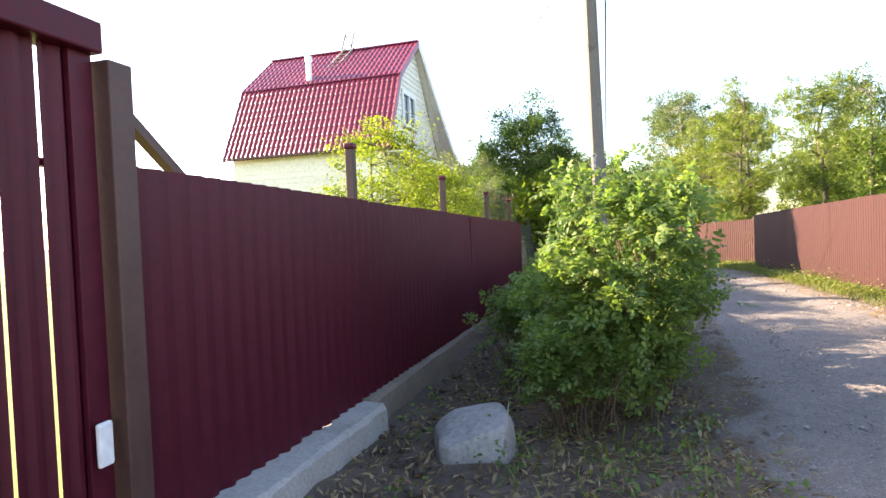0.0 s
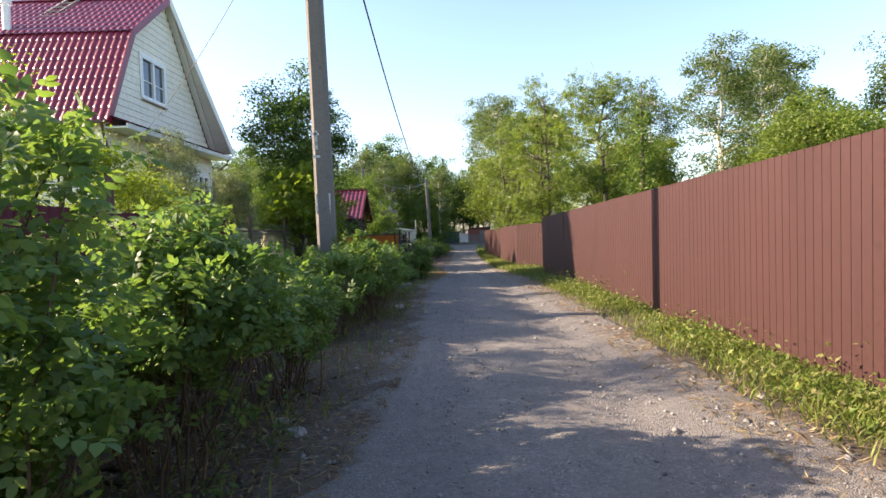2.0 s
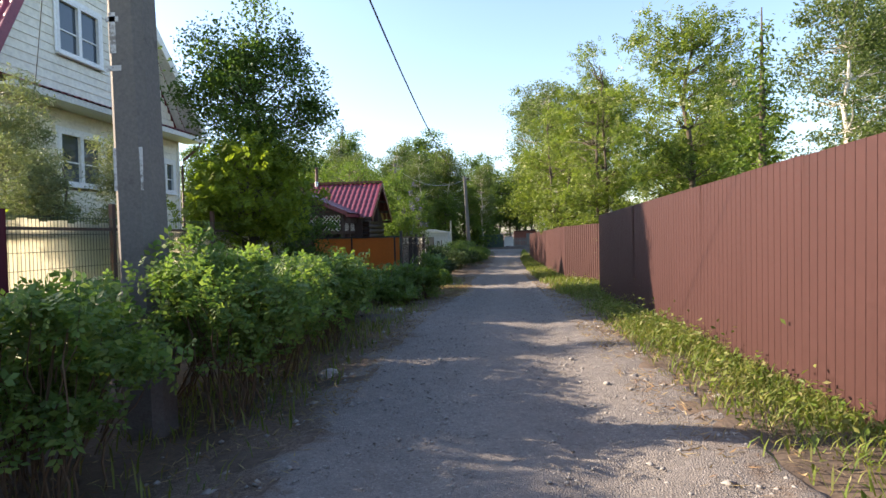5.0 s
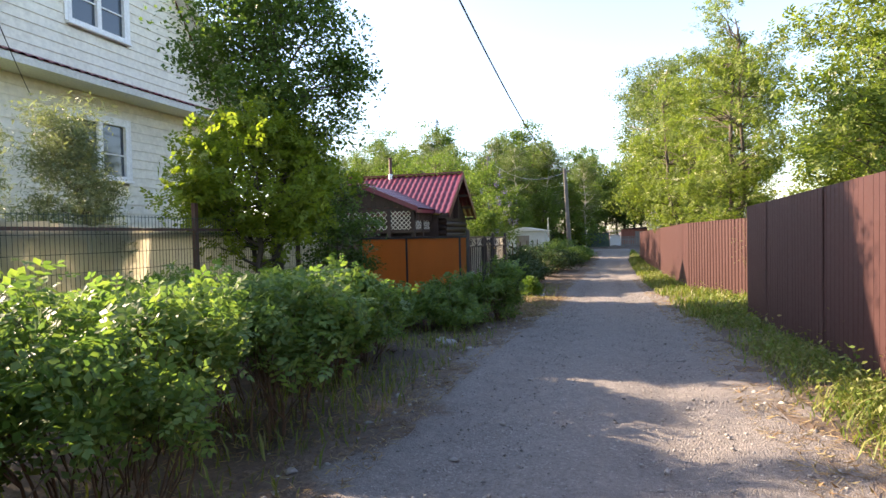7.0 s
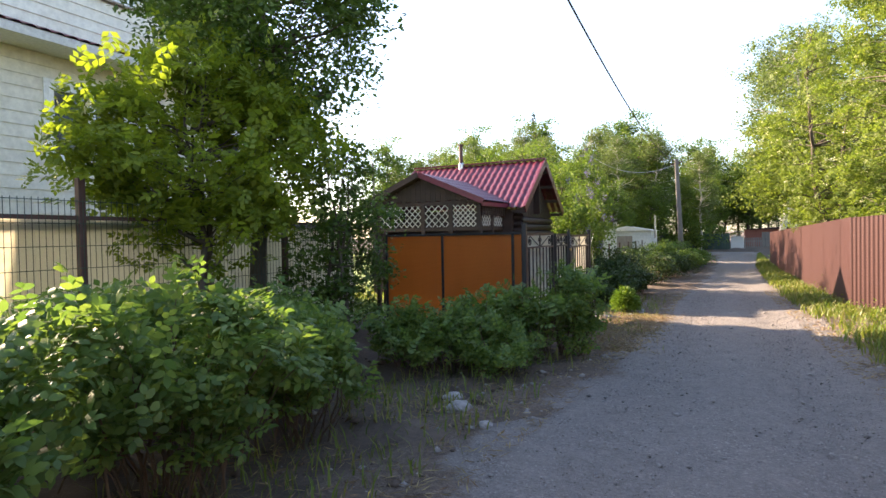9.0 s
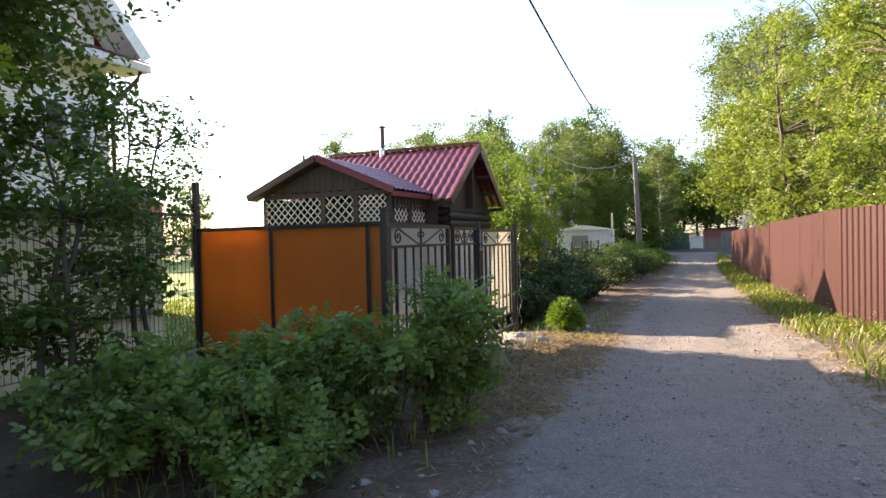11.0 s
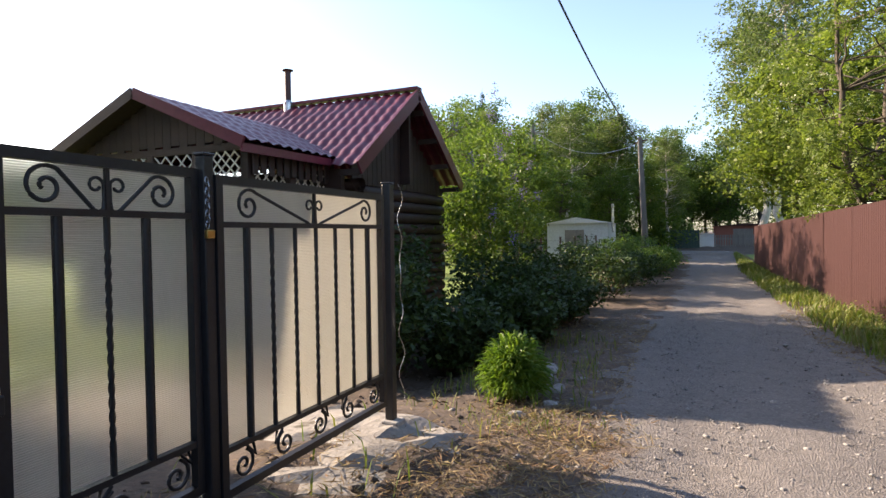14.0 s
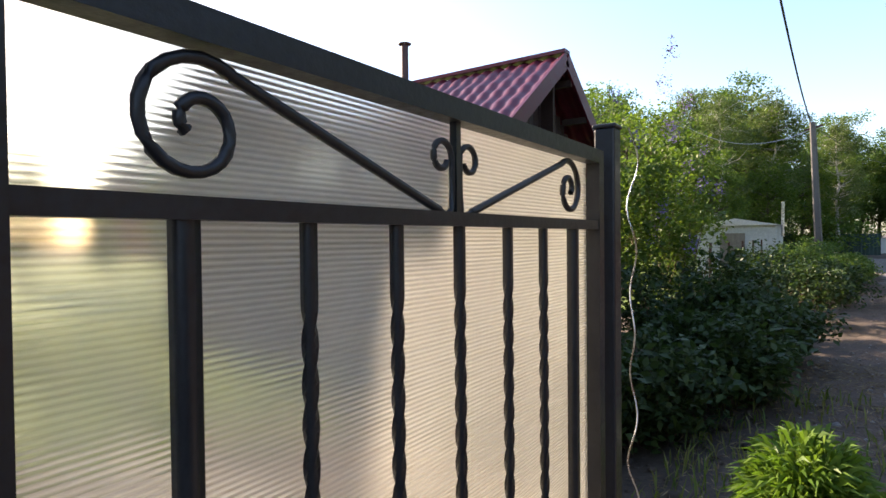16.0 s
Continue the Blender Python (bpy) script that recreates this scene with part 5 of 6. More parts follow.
# ---- far buildings and fences ----
def hut(name, at, size, wall_mat, roof_mat, label, roof_h=0.25, door=True):
    ob = thing(name, at, label, "shed")
    sx, sy, sz = size
    part("wall", boxed((0, 0, -0.3), (sx, sy, sz), 0.01), wall_mat, ob)
    bm = bmesh.new()
    vs = [bm.verts.new(p) for p in ((-0.12, -0.15, sz), (sx + 0.12, -0.15, sz), (sx + 0.12, sy + 0.15, sz), (-0.12, sy + 0.15, sz), (sx / 2, -0.15, sz + roof_h), (sx / 2, sy + 0.15, sz + roof_h))]
    for f in ((0, 1, 4), (1, 2, 5, 4), (2, 3, 5), (3, 0, 4, 5), (3, 2, 1, 0)):
        bm.faces.new([vs[i] for i in f])
    part("roof", bm, roof_mat, ob)
    if door:
        part("door", boxed((sx * 0.3, -0.03, -0.2), (sx * 0.62, -0.004, sz * 0.85), 0.004), M_GREYWOOD, ob)
    for k in range(5):
        part("board_joint", boxed((0.05, -0.015, 0.2 + k * 0.32), (sx - 0.05, -0.003, 0.215 + k * 0.32)), wall_mat, ob)
    return ob


hut("garden_shed", (-3.2, 46.0, -0.2), (2.5, 3.0, 1.8), M_PALEPAINT, M_TRIM, "pale blue-grey garden shed with a low white roof")
hut("brown_shed", (4.6, 74.0, 0.0), (4.5, 3.0, 1.6), M_BRICKHOUSE, M_RUSTPOST, "low brown shed beyond the end of the lane", 0.2)
hut("gate_cabinet", (3.35, 70.0, -0.05), (1.0, 0.5, 1.05), M_WHITE, M_TRIM, "white metal cabinet at the end of the lane", 0.05, False)
t = Tubes()
t.add([(0, 0, 0), (0, 0, 1.2)], [0.05, 0.05], 8)
stove = tagged(link_mesh("stove_pipe", t.mesh("stove_pipe"), M_ZINC), "thin steel stove pipe beside the pale shed", "pipe")
stove.location = (-0.55, 46.5, 1.2)
far_house = hut("brick_house", (-47, 44, 0.5), (9.5, 8, 4.2), M_BRICKHOUSE, M_RUSTPOST, "far brick-red house with a brown gable roof", 2.6, False)
hw = thing("window", (2.2, -0.05, 3.2), "", "")
for key in ("label", "category"):
    if key in hw:
        del hw[key]
hw.parent = far_house
part("window_frame", boxed((0, -0.03, 0), (1.6, 0.02, 1.5)), M_WHITE, hw)
part("pane", boxed((0.12, -0.05, 0.12), (1.48, -0.035, 1.38)), M_GLASS, hw)
picket = thing("picket_fence", (4.4, 70.0, -0.05), "grey wooden picket fence at the end of the lane", "fence")
pme = bpy.data.meshes.new("picket")
bm = boxed((0, 0, 0), (0.11, 0.025, 0.95), 0.004)
bm.to_mesh(pme)
bm.free()
pme.materials.append(M_GREYWOOD)
for k in range(34):
    share("picket", pme, picket, pose(k * 0.17, 0, 0))
part("rail", boxed((0, 0.03, 0.6), (5.8, 0.06, 0.68)), M_GREYWOOD, picket)
far_fence = sheet_fence("metal_fence", (-14.0, 66.0), (3.2, 66.4), -0.1, 0.0, 1.3, surface("dark_green_sheet", (0.02, 0.05, 0.045), (0.035, 0.07, 0.06), 1, 20, 0.6, 0.1), "dark green sheet-metal fence across the road", 0.2, 0.02)
garden_mesh = thing("mesh_fence", (-1.1, 33.5, -0.3), "dark wire mesh garden fence among shrubs", "fence")
for k in range(6):
    part("post", boxed((-0.025, k * 2.4 - 0.025, -0.3), (0.025, k * 2.4 + 0.025, 1.4), 0.004), M_RUSTPOST, garden_mesh)
for k in range(7):
    part("line_wire", bar(bmesh.new(), (0, 0, 0.1 + k * 0.2), (0, 12, 0.1 + k * 0.2), 0.006), M_GREENWIRE, garden_mesh)

# ---- shrubs along the left edge of the lane ----
B = "leafy green wild-rose bush"
SHRUBS = [
    # x, y, rx, ry, height, seed, clumps
    (0.1, 4.9, 0.76, 0.78, 2.25, 1, 150), (-0.3, 4.35, 0.5, 0.4, 0.95, 2, 40), (-0.75, 6.0, 0.6, 0.6, 1.1, 3, 40), (0.2, 6.4, 0.75, 0.8, 1.6, 4, 95),
    (-0.5, 7.6, 0.8, 0.75, 1.35, 5, 60), (0.45, 8.0, 0.55, 0.7, 1.1, 6, 50), (-0.6, 9.3, 0.8, 0.8, 1.15, 7, 60), (0.2, 10.9, 0.6, 0.7, 1.25, 8, 60),
    (0.55, 12.4, 0.6, 0.75, 1.45, 9, 70), (-0.35, 11.4, 0.7, 0.7, 1.2, 10, 50), (0.35, 13.7, 0.75, 0.8, 1.35, 11, 70), (-0.5, 13.2, 0.8, 0.8, 1.3, 12, 60),
    (0.35, 15.1, 0.7, 0.8, 1.25, 13, 70), (-0.6, 14.9, 0.8, 0.8, 1.2, 14, 60), (0.1, 16.5, 0.75, 0.75, 1.15, 15, 65), (-0.75, 16.6, 0.7, 0.8, 1.1, 16, 55),
    (-0.1, 17.7, 0.6, 0.6, 0.95, 17, 50), (-0.9, 18.2, 0.7, 0.7, 1.0, 18, 50), (1.0, 21.2, 0.42, 0.38, 1.08, 19, 34), (0.72, 20.75, 0.4, 0.36, 0.85, 22, 28), (0.2, 20.5, 0.5, 0.45, 0.85, 20, 38), (-0.35, 19.9, 0.55, 0.5, 0.75, 21, 38), (0.5, 19.95, 0.45, 0.4, 0.6, 23, 26),
]
for x, y, rx, ry, h, s, c in SHRUBS:
    bush("rose_bush", on_ground(x, y), (rx, ry), h, 0.048 if s < 19 else 0.045, L_BUSH, B + " on bare soil beside the lane", s, 16, c, 150, 0.12, "rose bushes along the lane", (0.3 if s < 19 else 0.06) if s != 1 else 0.1, feather=0.13, round_leaf=s in (1, 4, 13, 15, 17, 18, 19, 20, 21, 22), aspect=0.66 if s > 18 else 0.6)
for k, (x, y, r, h) in enumerate([(-0.9, 27.5, 0.5, 1.25), (-0.35, 28.5, 0.5, 0.95), (-1.45, 28.7, 0.5, 1.6), (0.15, 29.6, 0.5, 0.8), (-0.2, 30.2, 0.7, 1.1), (-0.6, 31.0, 0.9, 1.5), (0.3, 31.6, 0.6, 0.8), (-0.2, 33.4, 0.9, 1.2), (0.4, 35.6, 0.8, 1.1), (-0.4, 37.8, 1.0, 1.3), (0.7, 39.8, 0.9, 1.1), (0.0, 42.0, 1.0, 1.5), (1.1, 44.5, 0.8, 1.0), (0.2, 46.5, 1.1, 1.5), (1.5, 48.8, 0.7, 0.8)]):
    bush("garden_shrub", on_ground(x, y), (r, r * 1.3), h, 0.085, L_SHADED if k < 11 else L_BUSH, "low dark green garden shrub beside the lane", 40 + k, 10, 46, 90, 0.19, "shrubs along the far left edge", 0.05)
bush("lilac_bush", on_ground(-1.5, 33.2), (1.0, 1.3), 3.4, 0.09, L_WOOD, "tall lilac bush with a few violet flower heads", 61, 12, 90, 90, 0.25, "", 0.05)
lil = np.random.default_rng(9)
heads = lil.normal(size=(16, 3)) * [0.55, 0.7, 0.6] + [-0.9, 32.4, 2.2]
v, f = leaf_arrays(lil, np.repeat(heads, 60, axis=0) + lil.normal(size=(960, 3)) * [0.05, 0.05, 0.08], 0.035, 0.8)
tagged(link_mesh("lilac_flowers", fast_mesh("lilac_flowers", v, f), L_LILAC), "violet lilac flower heads on the bush", "flowers", kind="stuff")
# the round clump of strap leaves by the gate
cl = np.random.default_rng(12)
n = 2600
a, el = cl.uniform(0, 6.283, n), np.arcsin(cl.uniform(-0.1, 1.0, n))
rad = cl.random(n) ** 0.4
way = np.column_stack([np.cos(a) * np.cos(el), np.sin(a) * np.cos(el), np.sin(el)])
foot = way * rad[:, None] * [0.25, 0.25, 0.38] + [0, 0, 0.14]
out = way * [1, 1, 0.55] + cl.normal(size=(n, 3)) * 0.35 + [0, 0, 0.25]
out /= np.linalg.norm(out, axis=1)[:, None]
ln = cl.uniform(0.08, 0.16, n)[:, None]
mid = foot + out * ln * 0.55
tip = foot + out * ln - np.array([0, 0, 1.0]) * ln * 0.35
sd = np.cross(out, cl.normal(size=(n, 3)))
sd = sd / (np.linalg.norm(sd, axis=1)[:, None] + 1e-9) * 0.009
V = np.stack([foot - sd * 0.4, foot + sd * 0.4, mid + sd, mid - sd, tip], axis=1).reshape(-1, 3)
k = np.arange(n)[:, None] * 5
F = np.concatenate([k + np.array([c]) for c in ((0, 1, 2), (0, 2, 3), (3, 2, 4))], axis=1).reshape(-1, 3)
clump = thing("strap_leaf_plant", on_ground(0.81, 26.75), "round bright green clump of strap-shaped leaves", "plant")
link_mesh("foliage", fast_mesh("foliage", V, F), L_CLUMP, clump)
t = Tubes()
for k in range(40):
    t.add(smooth_path(cl, (cl.normal() * 0.04, cl.normal() * 0.04, -0.05), foot[k * 60], 5, 0.01), np.linspace(0.005, 0.003, 5), 4)
link_mesh("stalk", t.mesh("stalk"), L_CLUMP, clump)
clump2 = copy_thing(clump, pose(*on_ground(0.9, 48.5), 0, 0, 40) @ Matrix.Scale(1.6, 4))
clump3 = copy_thing(clump, pose(*on_ground(1.4, 46.5), 0, 0, 140) @ Matrix.Scale(1.8, 4))

# ---- trees in the left-hand gardens ----
tree("bird_cherry_tree", on_ground(-2.4, 19.9), 6.3, 2.2, (1.5, 1.5), 0.085, L_DARK, M_BARK, "tall dark green leafy tree behind the mesh fence", 71, 130, 200, 0.3, 0.11)
tree("elder_tree", on_ground(-2.2, 18.75), 3.35, 1.2, (1.2, 1.25), 0.075, L_YELLOW, M_BARK, "yellow-green leafy tree over the mesh fence", 72, 110, 190, 0.25, 0.08, stems=3, feather=0.16)
tree("hazel_tree", on_ground(-1.7, 20.4), 2.7, 0.2, (0.75, 0.8), 0.075, L_DARK, M_BARK, "dark leafy young tree beside the bronze panel", 73, 60, 100, 0.2, 0.05, stems=3)
tree("plum_tree", on_ground(-2.75, 21.9), 3.0, 0.7, (0.65, 0.75), 0.06, L_DARK, M_BARK, "thin dark young tree by the fence post", 74, 50, 60, 0.16, 0.04, stems=2)
for k, (x, y, h, r) in enumerate([(-3.2, 16.6, 3.1, 0.5), (-4.3, 15.4, 3.9, 0.8), (-4.9, 16.3, 3.4, 0.7), (-3.4, 15.2, 2.6, 0.45)]):
    tree("sea_buckthorn_tree", on_ground(x, y), h, 0.8, (r, r), 0.075, L_GREYLEAF, M_BARK, "slender grey-green narrow-leaved young tree", 80 + k, 80, 220, 0.15, 0.05, aspect=0.2, group="grey-green young trees", stems=2)
tree("apple_tree", on_ground(-3.6, 9.0), 3.5, 1.4, (1.0, 1.5), 0.06, L_YELLOW, M_BARK, "sparse young apple tree with yellow-green leaves", 90, 70, 150, 0.2, 0.06, stems=2)
tree("apple_tree", on_ground(-3.4, 11.3), 3.1, 1.3, (1.1, 1.4), 0.06, L_YELLOW, M_BARK, "sparse young apple tree with yellow-green leaves", 91, 70, 150, 0.2, 0.06, stems=2)
tree("apple_tree", on_ground(-3.4, 13.0), 2.7, 1.0, (0.8, 1.2), 0.06, L_YELLOW, M_BARK, "young garden tree with golden-green leaves", 92, 60, 150, 0.18, 0.05, stems=2)
tree("pear_tree", on_ground(-6.0, 41.0), 6.5, 1.5, (2.2, 2.2), 0.12, L_WOOD, M_BARK, "leafy fruit tree behind the bath-house", 93, 90, 80, 0.4, 0.12)
# ---- trees behind the brown fence ----
tree("rowan_tree", on_ground(6.9, 21.2), 6.6, 1.5, (1.6, 1.7), 0.085, L_MAPLE, M_BARK, "bright green rowan tree with pale flower heads behind the fence", 101, 110, 170, 0.3, 0.1, aspect=0.45, feather=0.2, blossom=70)
sp = spruce(on_ground(7.2, 18.4), 5.2, 0.85, "young bright green spruce with a pointed top behind the fence", 102, "", 0.11, 260, L_WOOD)
tree("rowan_tree", on_ground(6.6, 31.5), 9.0, 1.2, (1.8, 2.4), 0.1, L_MAPLE, M_BARK, "broad yellow-green rowan tree leaning over the fence", 103, 150, 200, 0.36, 0.13, aspect=0.45, stems=2, feather=0.24, blossom=160)
tree("rowan_tree", on_ground(6.1, 37.5), 9.4, 1.0, (2.2, 2.6), 0.1, L_MAPLE, M_BARK, "yellow-green leafy tree beside the far fence", 104, 130, 180, 0.38, 0.13, aspect=0.45, stems=2, feather=0.24, blossom=140)
birch = tree("birch_tree", on_ground(9.0, 41.0), 11.0, 2.5, (2.2, 2.2), 0.13, L_BIRCH, M_BIRCH, "tall airy birch with pale green leaves", 105, 140, 110, 0.38, 0.14, group="birches behind the fence", droop=0.5)
for x, y, s, a in ((13.0, 26.0, 0.85, 70), (17.5, 31.0, 1.0, 200), (21.0, 36.0, 1.15, 300), (14.5, 38.0, 1.0, 20), (24.0, 30.0, 1.05, 110), (10.5, 52.0, 1.1, 160), (6.8, 53.5, 1.3, 230), (6.2, 58.5, 1.36, 30)):
    copy_thing(birch, pose(*on_ground(x, y), 0, 0, a) @ Matrix.Scale(s, 4))
maple = tree("maple_tree", on_ground(10.5, 29.0), 6.5, 1.0, (2.2, 2.2), 0.12, L_MAPLE, M_BARK, "round yellow-green leafy tree in the plot behind the brown fence", 106, 110, 250, 0.4, 0.12, group="trees behind the brown fence")
for x, y, s, a in ((9.5, 15.0, 0.62, 40), (12.5, 19.0, 0.8, 90), (15.5, 24.0, 0.95, 170), (12.0, 33.5, 1.0, 250), (8.2, 25.5, 0.72, 310), (18.5, 20.0, 0.9, 10), (9.5, 46.5, 1.05, 75), (6.2, 43.5, 1.25, 200)):
    copy_thing(maple, pose(*on_ground(x, y), 0, 0, a) @ Matrix.Scale(s, 4))
bush("bare_bush", on_ground(6.6, 26.8), (0.9, 0.9), 2.6, 0.04, L_GREYLEAF, "bare brown twiggy bush just coming into leaf", 107, 60, 60, 14, 0.2, "", 0.2)

# ---- the wood beyond the lane's end ----
wood_tree = tree("alder_tree", on_ground(-3.0, 62.0), 10.0, 1.0, (2.6, 2.6), 0.2, L_WOOD, M_BARK, "leafy green tree in the wood beyond the lane", 111, 110, 105, 0.5, 0.16, group="trees of the far wood")
dark_tree = tree("lime_tree", on_ground(-7.0, 70.0), 12.0, 0.8, (3.0, 3.0), 0.24, L_DARK, M_BARK, "dark green tree in the wood beyond the lane", 112, 110, 100, 0.6, 0.2, group="trees of the far wood")
wr = random.Random(21)
for k in range(40):
    x, y = -34 + k * 1.15 + wr.uniform(-1.5, 1.5), wr.uniform(66, 92)
    if -2 < x < 6.5 and y < 80:
        y += 16
    src = dark_tree if (k % 2 == 0) else wood_tree
    copy_thing(src, pose(*on_ground(x, y), 0, 0, wr.uniform(0, 360)) @ Matrix.Scale(wr.uniform(0.75, 1.15), 4))
for x, y, s in ((-4.0, 44.0, 0.62), (-7.5, 47.0, 0.7), (-11.0, 50.0, 0.75), (-3.6, 38.5, 0.5), (-8.5, 40.0, 0.55), (-14.0, 55.0, 0.85), (-18.0, 58.0, 0.9), (-5.5, 56.0, 0.75), (-1.8, 57.0, 0.55)):
    copy_thing(wood_tree, pose(*on_ground(x, y), 0, 0, x * 37 % 360) @ Matrix.Scale(s, 4))
for x, y, s, a in ((-14.5, 55.0, 0.85, 15), (-11.5, 58.0, 0.95, 80), (-9.0, 53.5, 0.8, 140), (-6.2, 58.5, 0.92, 220), (-3.6, 54.0, 0.8, 290), (-1.8, 61.0, 0.9, 35), (-19.0, 60.0, 0.9, 100), (1.0, 66.0, 0.8, 170), (-24.0, 66.0, 0.95, 250)):
    copy_thing(birch, pose(*on_ground(x, y), 0, 0, a) @ Matrix.Scale(s, 4))
for x, y, s in ((-12.5, 60.5, 0.85), (-8.0, 62.0, 0.9), (-4.5, 64.5, 0.85), (-16.5, 63.0, 0.9), (-2.9, 47.5, 0.5), (-5.0, 49.5, 0.6), (-9.5, 46.0, 0.55), (-0.6, 64.5, 0.7)):
    copy_thing(wood_tree, pose(*on_ground(x, y), 0, 0, x * 53 % 360) @ Matrix.Scale(s, 4))
far_spruce = spruce(on_ground(-15.0, 72.0), 14.5, 2.6, "dark pointed spruce above the far wood", 115, "spruces of the far wood")
for x, y, s in ((-4.5, 84.0, 0.9), (1.5, 88.0, 0.85), (-24.0, 78.0, 0.95), (9.0, 84.0, 0.8), (-1.5, 60.5, 0.32)):
    copy_thing(far_spruce, pose(*on_ground(x, y), 0, 0, x * 20) @ Matrix.Scale(s, 4))
for x, y, s in ((-13.0, 18.0, 0.35), (-33, 42.5, 0.62), (-22, 34, 0.3), (-28, 46, 0.6), (-18, 30, 0.4)):
    copy_thing(wood_tree, pose(*on_ground(x, y), 0, 0, x * 20) @ Matrix.Scale(s, 4))

hedge = bush("far_shrub", on_ground(-2.0, 63.5), (1.6, 1.2), 1.9, 0.16, L_WOOD, "green shrub along the far road", 118, 8, 50, 60, 0.3, "shrubs along the far road", 0.0)
for x in (-5, -8, -11, -14, -17, -20, 1.2, 8.5, 11.5):
    copy_thing(hedge, pose(*on_ground(x, 63.5 + (x * 7 % 3)), 0, 0, x * 50) @ Matrix.Scale(1.0 + (x * 3 % 5) * 0.1, 4))

# ---- grass, weeds and straw ----
gr = np.random.default_rng(31)


def strip(n, y0, y1, inner, outer, bias=1.0):
    y = gr.uniform(y0, y1, n)
    keep = np.sin(y * 2.1) * 0.3 + np.sin(y * 0.83 + 1) * 0.3 + 0.75 > gr.random(n) * 1.1
    y = y[keep]
    u = gr.random(len(y)) ** bias
    return np.column_stack([inner(y) + (outer(y) - inner(y)) * u, y])


rf = lambda y: np.interp(y, [-3, 22.2, 22.3, 26.2, 29.3, 50], [5.06, 5.06, 5.2, 6.2, 5.06, 4.95])
xy = strip(34000, 1, 24, lambda y: road_right(y) + 0.12, rf, 0.42)
v, f = blades(gr, xy, 0.12, 0.0055, 0.9)
tagged(link_mesh("verge_grass", fast_mesh("verge_grass", v, f), L_GRASS), "bright green weedy grass along the brown fence", "grass", kind="stuff")
xy = strip(16000, 22, 58, lambda y: road_right(y) + 0.05, rf, 0.7)
v, f = blades(gr, xy, 0.2, 0.012)
tagged(link_mesh("verge_grass", fast_mesh("verge_grass", v, f), L_GRASS), "long green grass along the far fence", "grass", kind="stuff")
# broad weed leaves in the verge
xy = strip(13000, 1, 34, lambda y: road_right(y) + 0.2, rf, 0.5)
c = np.column_stack([xy, ground_z(xy[:, 0], xy[:, 1]) + 0.03 + gr.gamma(1.5, 0.05, len(xy))])
v, f = leaf_arrays(gr, c, 0.06, 0.5, 0.0)
tagged(link_mesh("verge_weeds", fast_mesh("verge_weeds", v, f), L_GRASS), "low broad-leaved weeds along the brown fence", "weeds", kind="stuff")
xy = strip(15000, 0, 34, lambda y: road_right(y) - 0.25, lambda y: road_right(y) + 0.65, 1.0)
c = np.column_stack([xy, ground_z(xy[:, 0], xy[:, 1]) + 0.025])
v, f = leaf_arrays(gr, c, 0.11, 0.07, 0.0)
v[:, 2] = np.maximum(v[:, 2], ground_z(v[:, 0], v[:, 1]) + 0.012) * 0.6 + 0.4 * (ground_z(v[:, 0], v[:, 1]) + 0.02)
tagged(link_mesh("cut_straw", fast_mesh("cut_straw", v, f), M_STRAW), "dry cut grass stalks along the lane's edge", "straw", kind="stuff")
xy = strip(24000, 2, 32, lambda y: road_left(y) + 0.15, lambda y: road_left(y) - 1.6, 1.2)
c = np.column_stack([xy, ground_z(xy[:, 0], xy[:, 1]) + 0.03])
v, f = leaf_arrays(gr, c, 0.1, 0.1, 0.0)
v[:, 2] = np.maximum(v[:, 2], ground_z(v[:, 0], v[:, 1]) + 0.008) * 0.5 + 0.5 * (ground_z(v[:, 0], v[:, 1]) + 0.025)
tagged(link_mesh("dead_leaves", fast_mesh("dead_leaves", v, f), M_STRAW), "brown dead leaves and stalks on the soil", "litter", kind="stuff")
xy = strip(9000, 2, 30, lambda y: road_left(y) - 0.1, lambda y: road_left(y) - 1.6, 0.8)
xy = xy[(xy[:, 1] < 21) | (xy[:, 1] > 26.2) | (gr.random(len(xy)) < 0.06)]
xy = xy[(xy[:, 1] > 11) | (gr.random(len(xy)) < 0.35)]
v, f = blades(gr, xy, 0.16, 0.006)
tagged(link_mesh("edge_grass", fast_mesh("edge_grass", v, f), L_GRASS), "thin grass among the roots of the bushes", "grass", kind="stuff")
# litter and clods on the bare soil by the cherry-red fence
xy = np.column_stack([gr.uniform(-1.75, 0.8, 5200), gr.uniform(1.5, 8.5, 5200)])
v, f = leaf_arrays(gr, np.column_stack([xy, ground_z(xy[:, 0], xy[:, 1]) + 0.025]), 0.07, 0.3, 0.0)
v[:, 2] = np.clip(v[:, 2], ground_z(v[:, 0], v[:, 1]) + 0.0, ground_z(v[:, 0], v[:, 1]) + 0.06)
tagged(link_mesh("dead_leaves", fast_mesh("dead_leaves", v, f), M_STRAW), "brown dead leaves on the soil below the fence", "litter", kind="stuff")
stones("soil_clods", gr, 1500, lambda r, y: r.uniform(-1.8, 0.9, len(y)), 1.2, 9.0, 0.02, M_SOIL, "dark clods of earth below the fence")
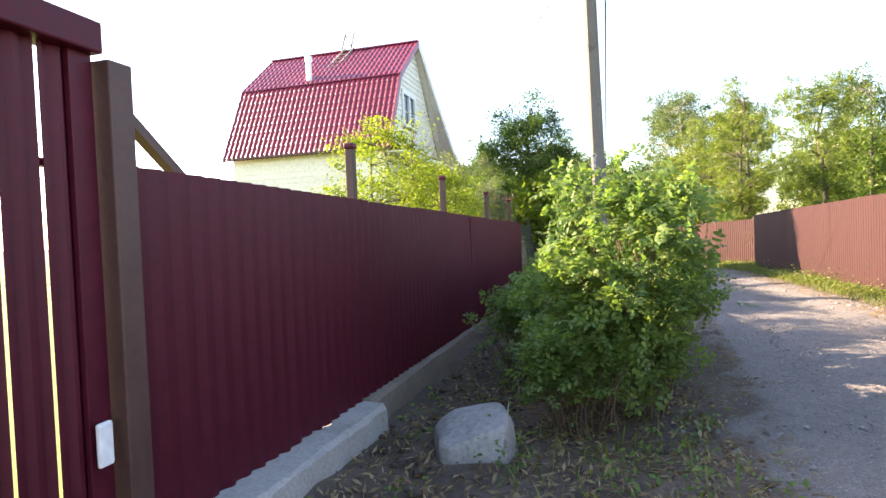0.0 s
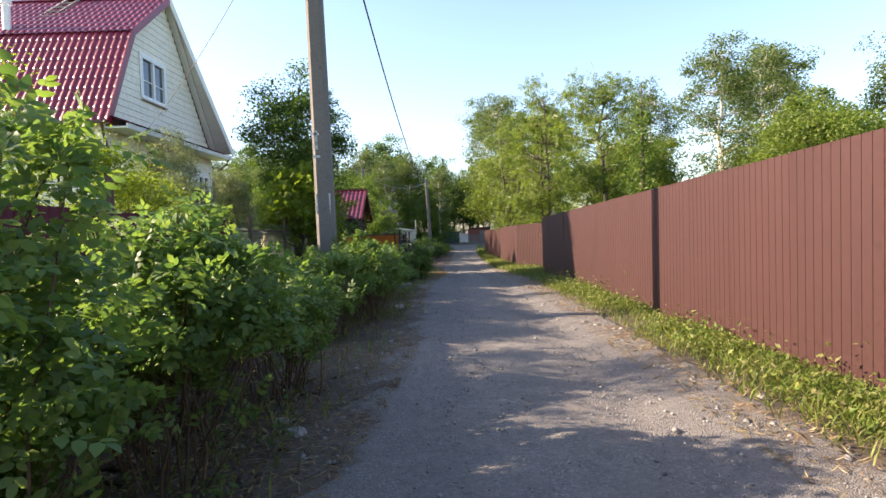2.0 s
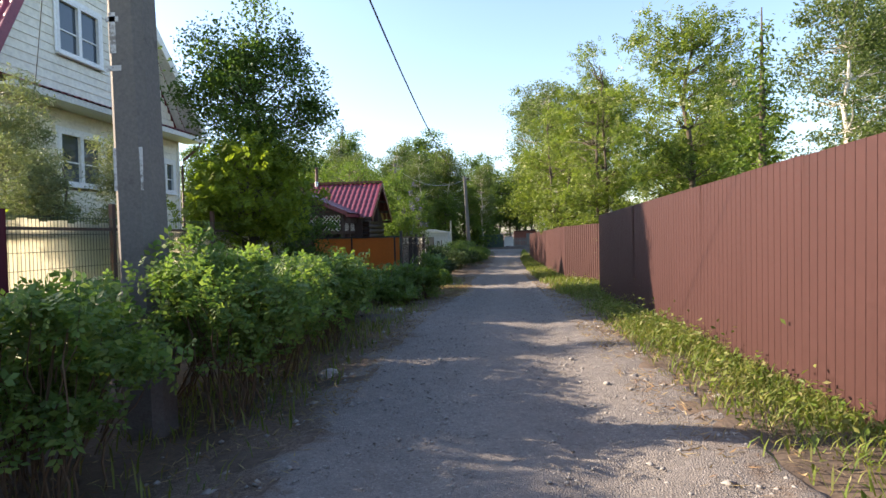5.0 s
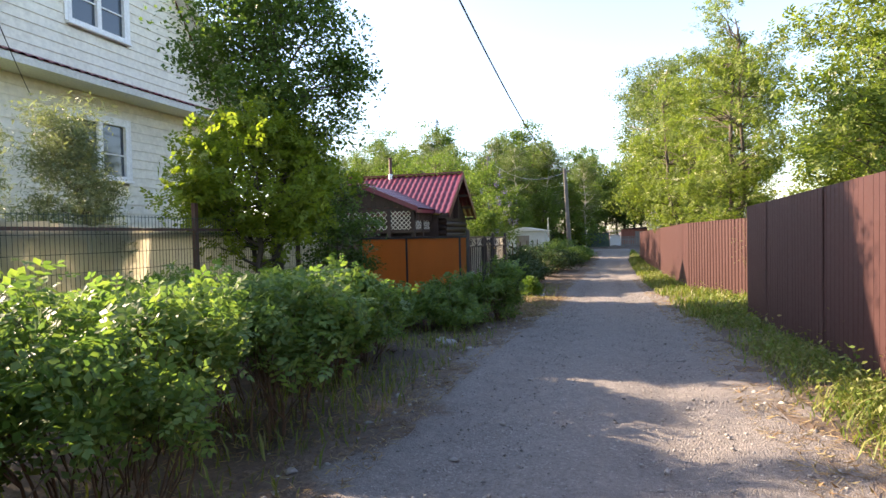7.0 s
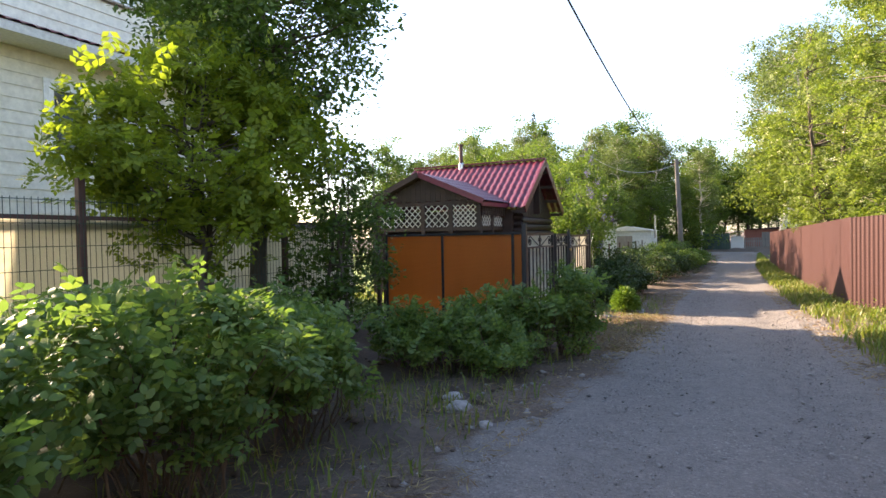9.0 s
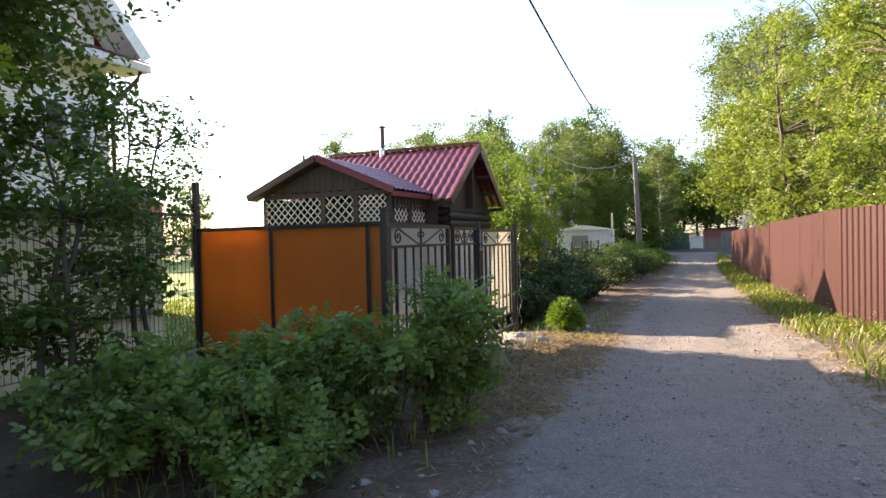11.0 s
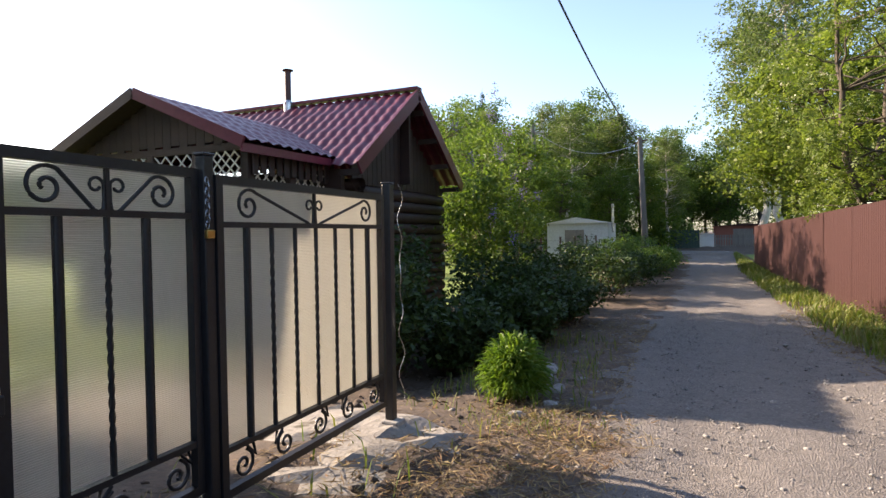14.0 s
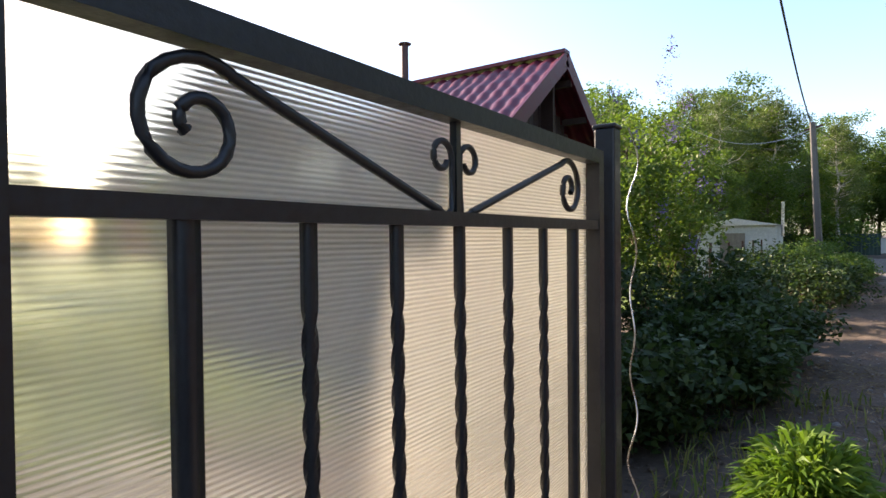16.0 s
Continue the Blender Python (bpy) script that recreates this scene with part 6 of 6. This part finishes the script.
stones("soil_clods", gr, 1800, lambda r, y: r.uniform(-1.2, 1.2, len(y)), 17.0, 30.0, 0.018, M_SOIL, "dark clods of earth beside the lane")
c = np.column_stack([gr.uniform(-1.5, 0.9, 60), gr.uniform(2.0, 7.5, 60)])
c = np.repeat(c, 26, axis=0) + gr.normal(size=(1560, 2)) * 0.06
v, f = leaf_arrays(gr, np.column_stack([c, ground_z(c[:, 0], c[:, 1]) + gr.gamma(2.0, 0.05, 1560)]), 0.05, 0.5, -0.2)
tagged(link_mesh("seedling_weeds", fast_mesh("seedling_weeds", v, f), L_BUSH), "small green weeds on the bare soil", "weeds", kind="stuff")
# dry grass trodden flat in front of the gates
y = gr.uniform(21.6, 26.6, 5200)
x = 1.25 + gr.normal(size=5200) * 0.3 + 0.06 * np.sin(y * 3)
xy = np.column_stack([x, y])[(x > 0.4) & (x < 2.0)]
v, f = leaf_arrays(gr, np.column_stack([xy, ground_z(xy[:, 0], xy[:, 1]) + 0.03]), 0.11, 0.06, 0.0)
v[:, 2] = np.clip(v[:, 2], ground_z(v[:, 0], v[:, 1]) + 0.015, ground_z(v[:, 0], v[:, 1]) + 0.055)
tagged(link_mesh("trodden_straw", fast_mesh("trodden_straw", v, f), M_STRAW), "dry yellow-brown grass trodden flat before the gates", "straw", kind="stuff")
xy = np.column_stack([1.2 + gr.normal(size=1500) * 0.28, gr.uniform(21.8, 26.4, 1500)])
xy = xy[(np.sin(xy[:, 1] * 2.7) > 0.3) & (xy[:, 0] > 0.5)]
v, f = blades(gr, xy, 0.07, 0.004, 0.8)
tagged(link_mesh("edge_grass", fast_mesh("edge_grass", v, f), L_GRASS), "thin green grass tufts before the gates", "grass", kind="stuff")
# lawn seen through the gates and behind the mesh fence
n = 26000
xy = np.column_stack([gr.uniform(-9, -2.4, n), gr.uniform(12, 29, n)])
v, f = blades(gr, xy, 0.12, 0.012)
tagged(link_mesh("lawn", fast_mesh("lawn", v, f), L_GRASS), "bright garden lawn behind the fences", "grass", kind="stuff")
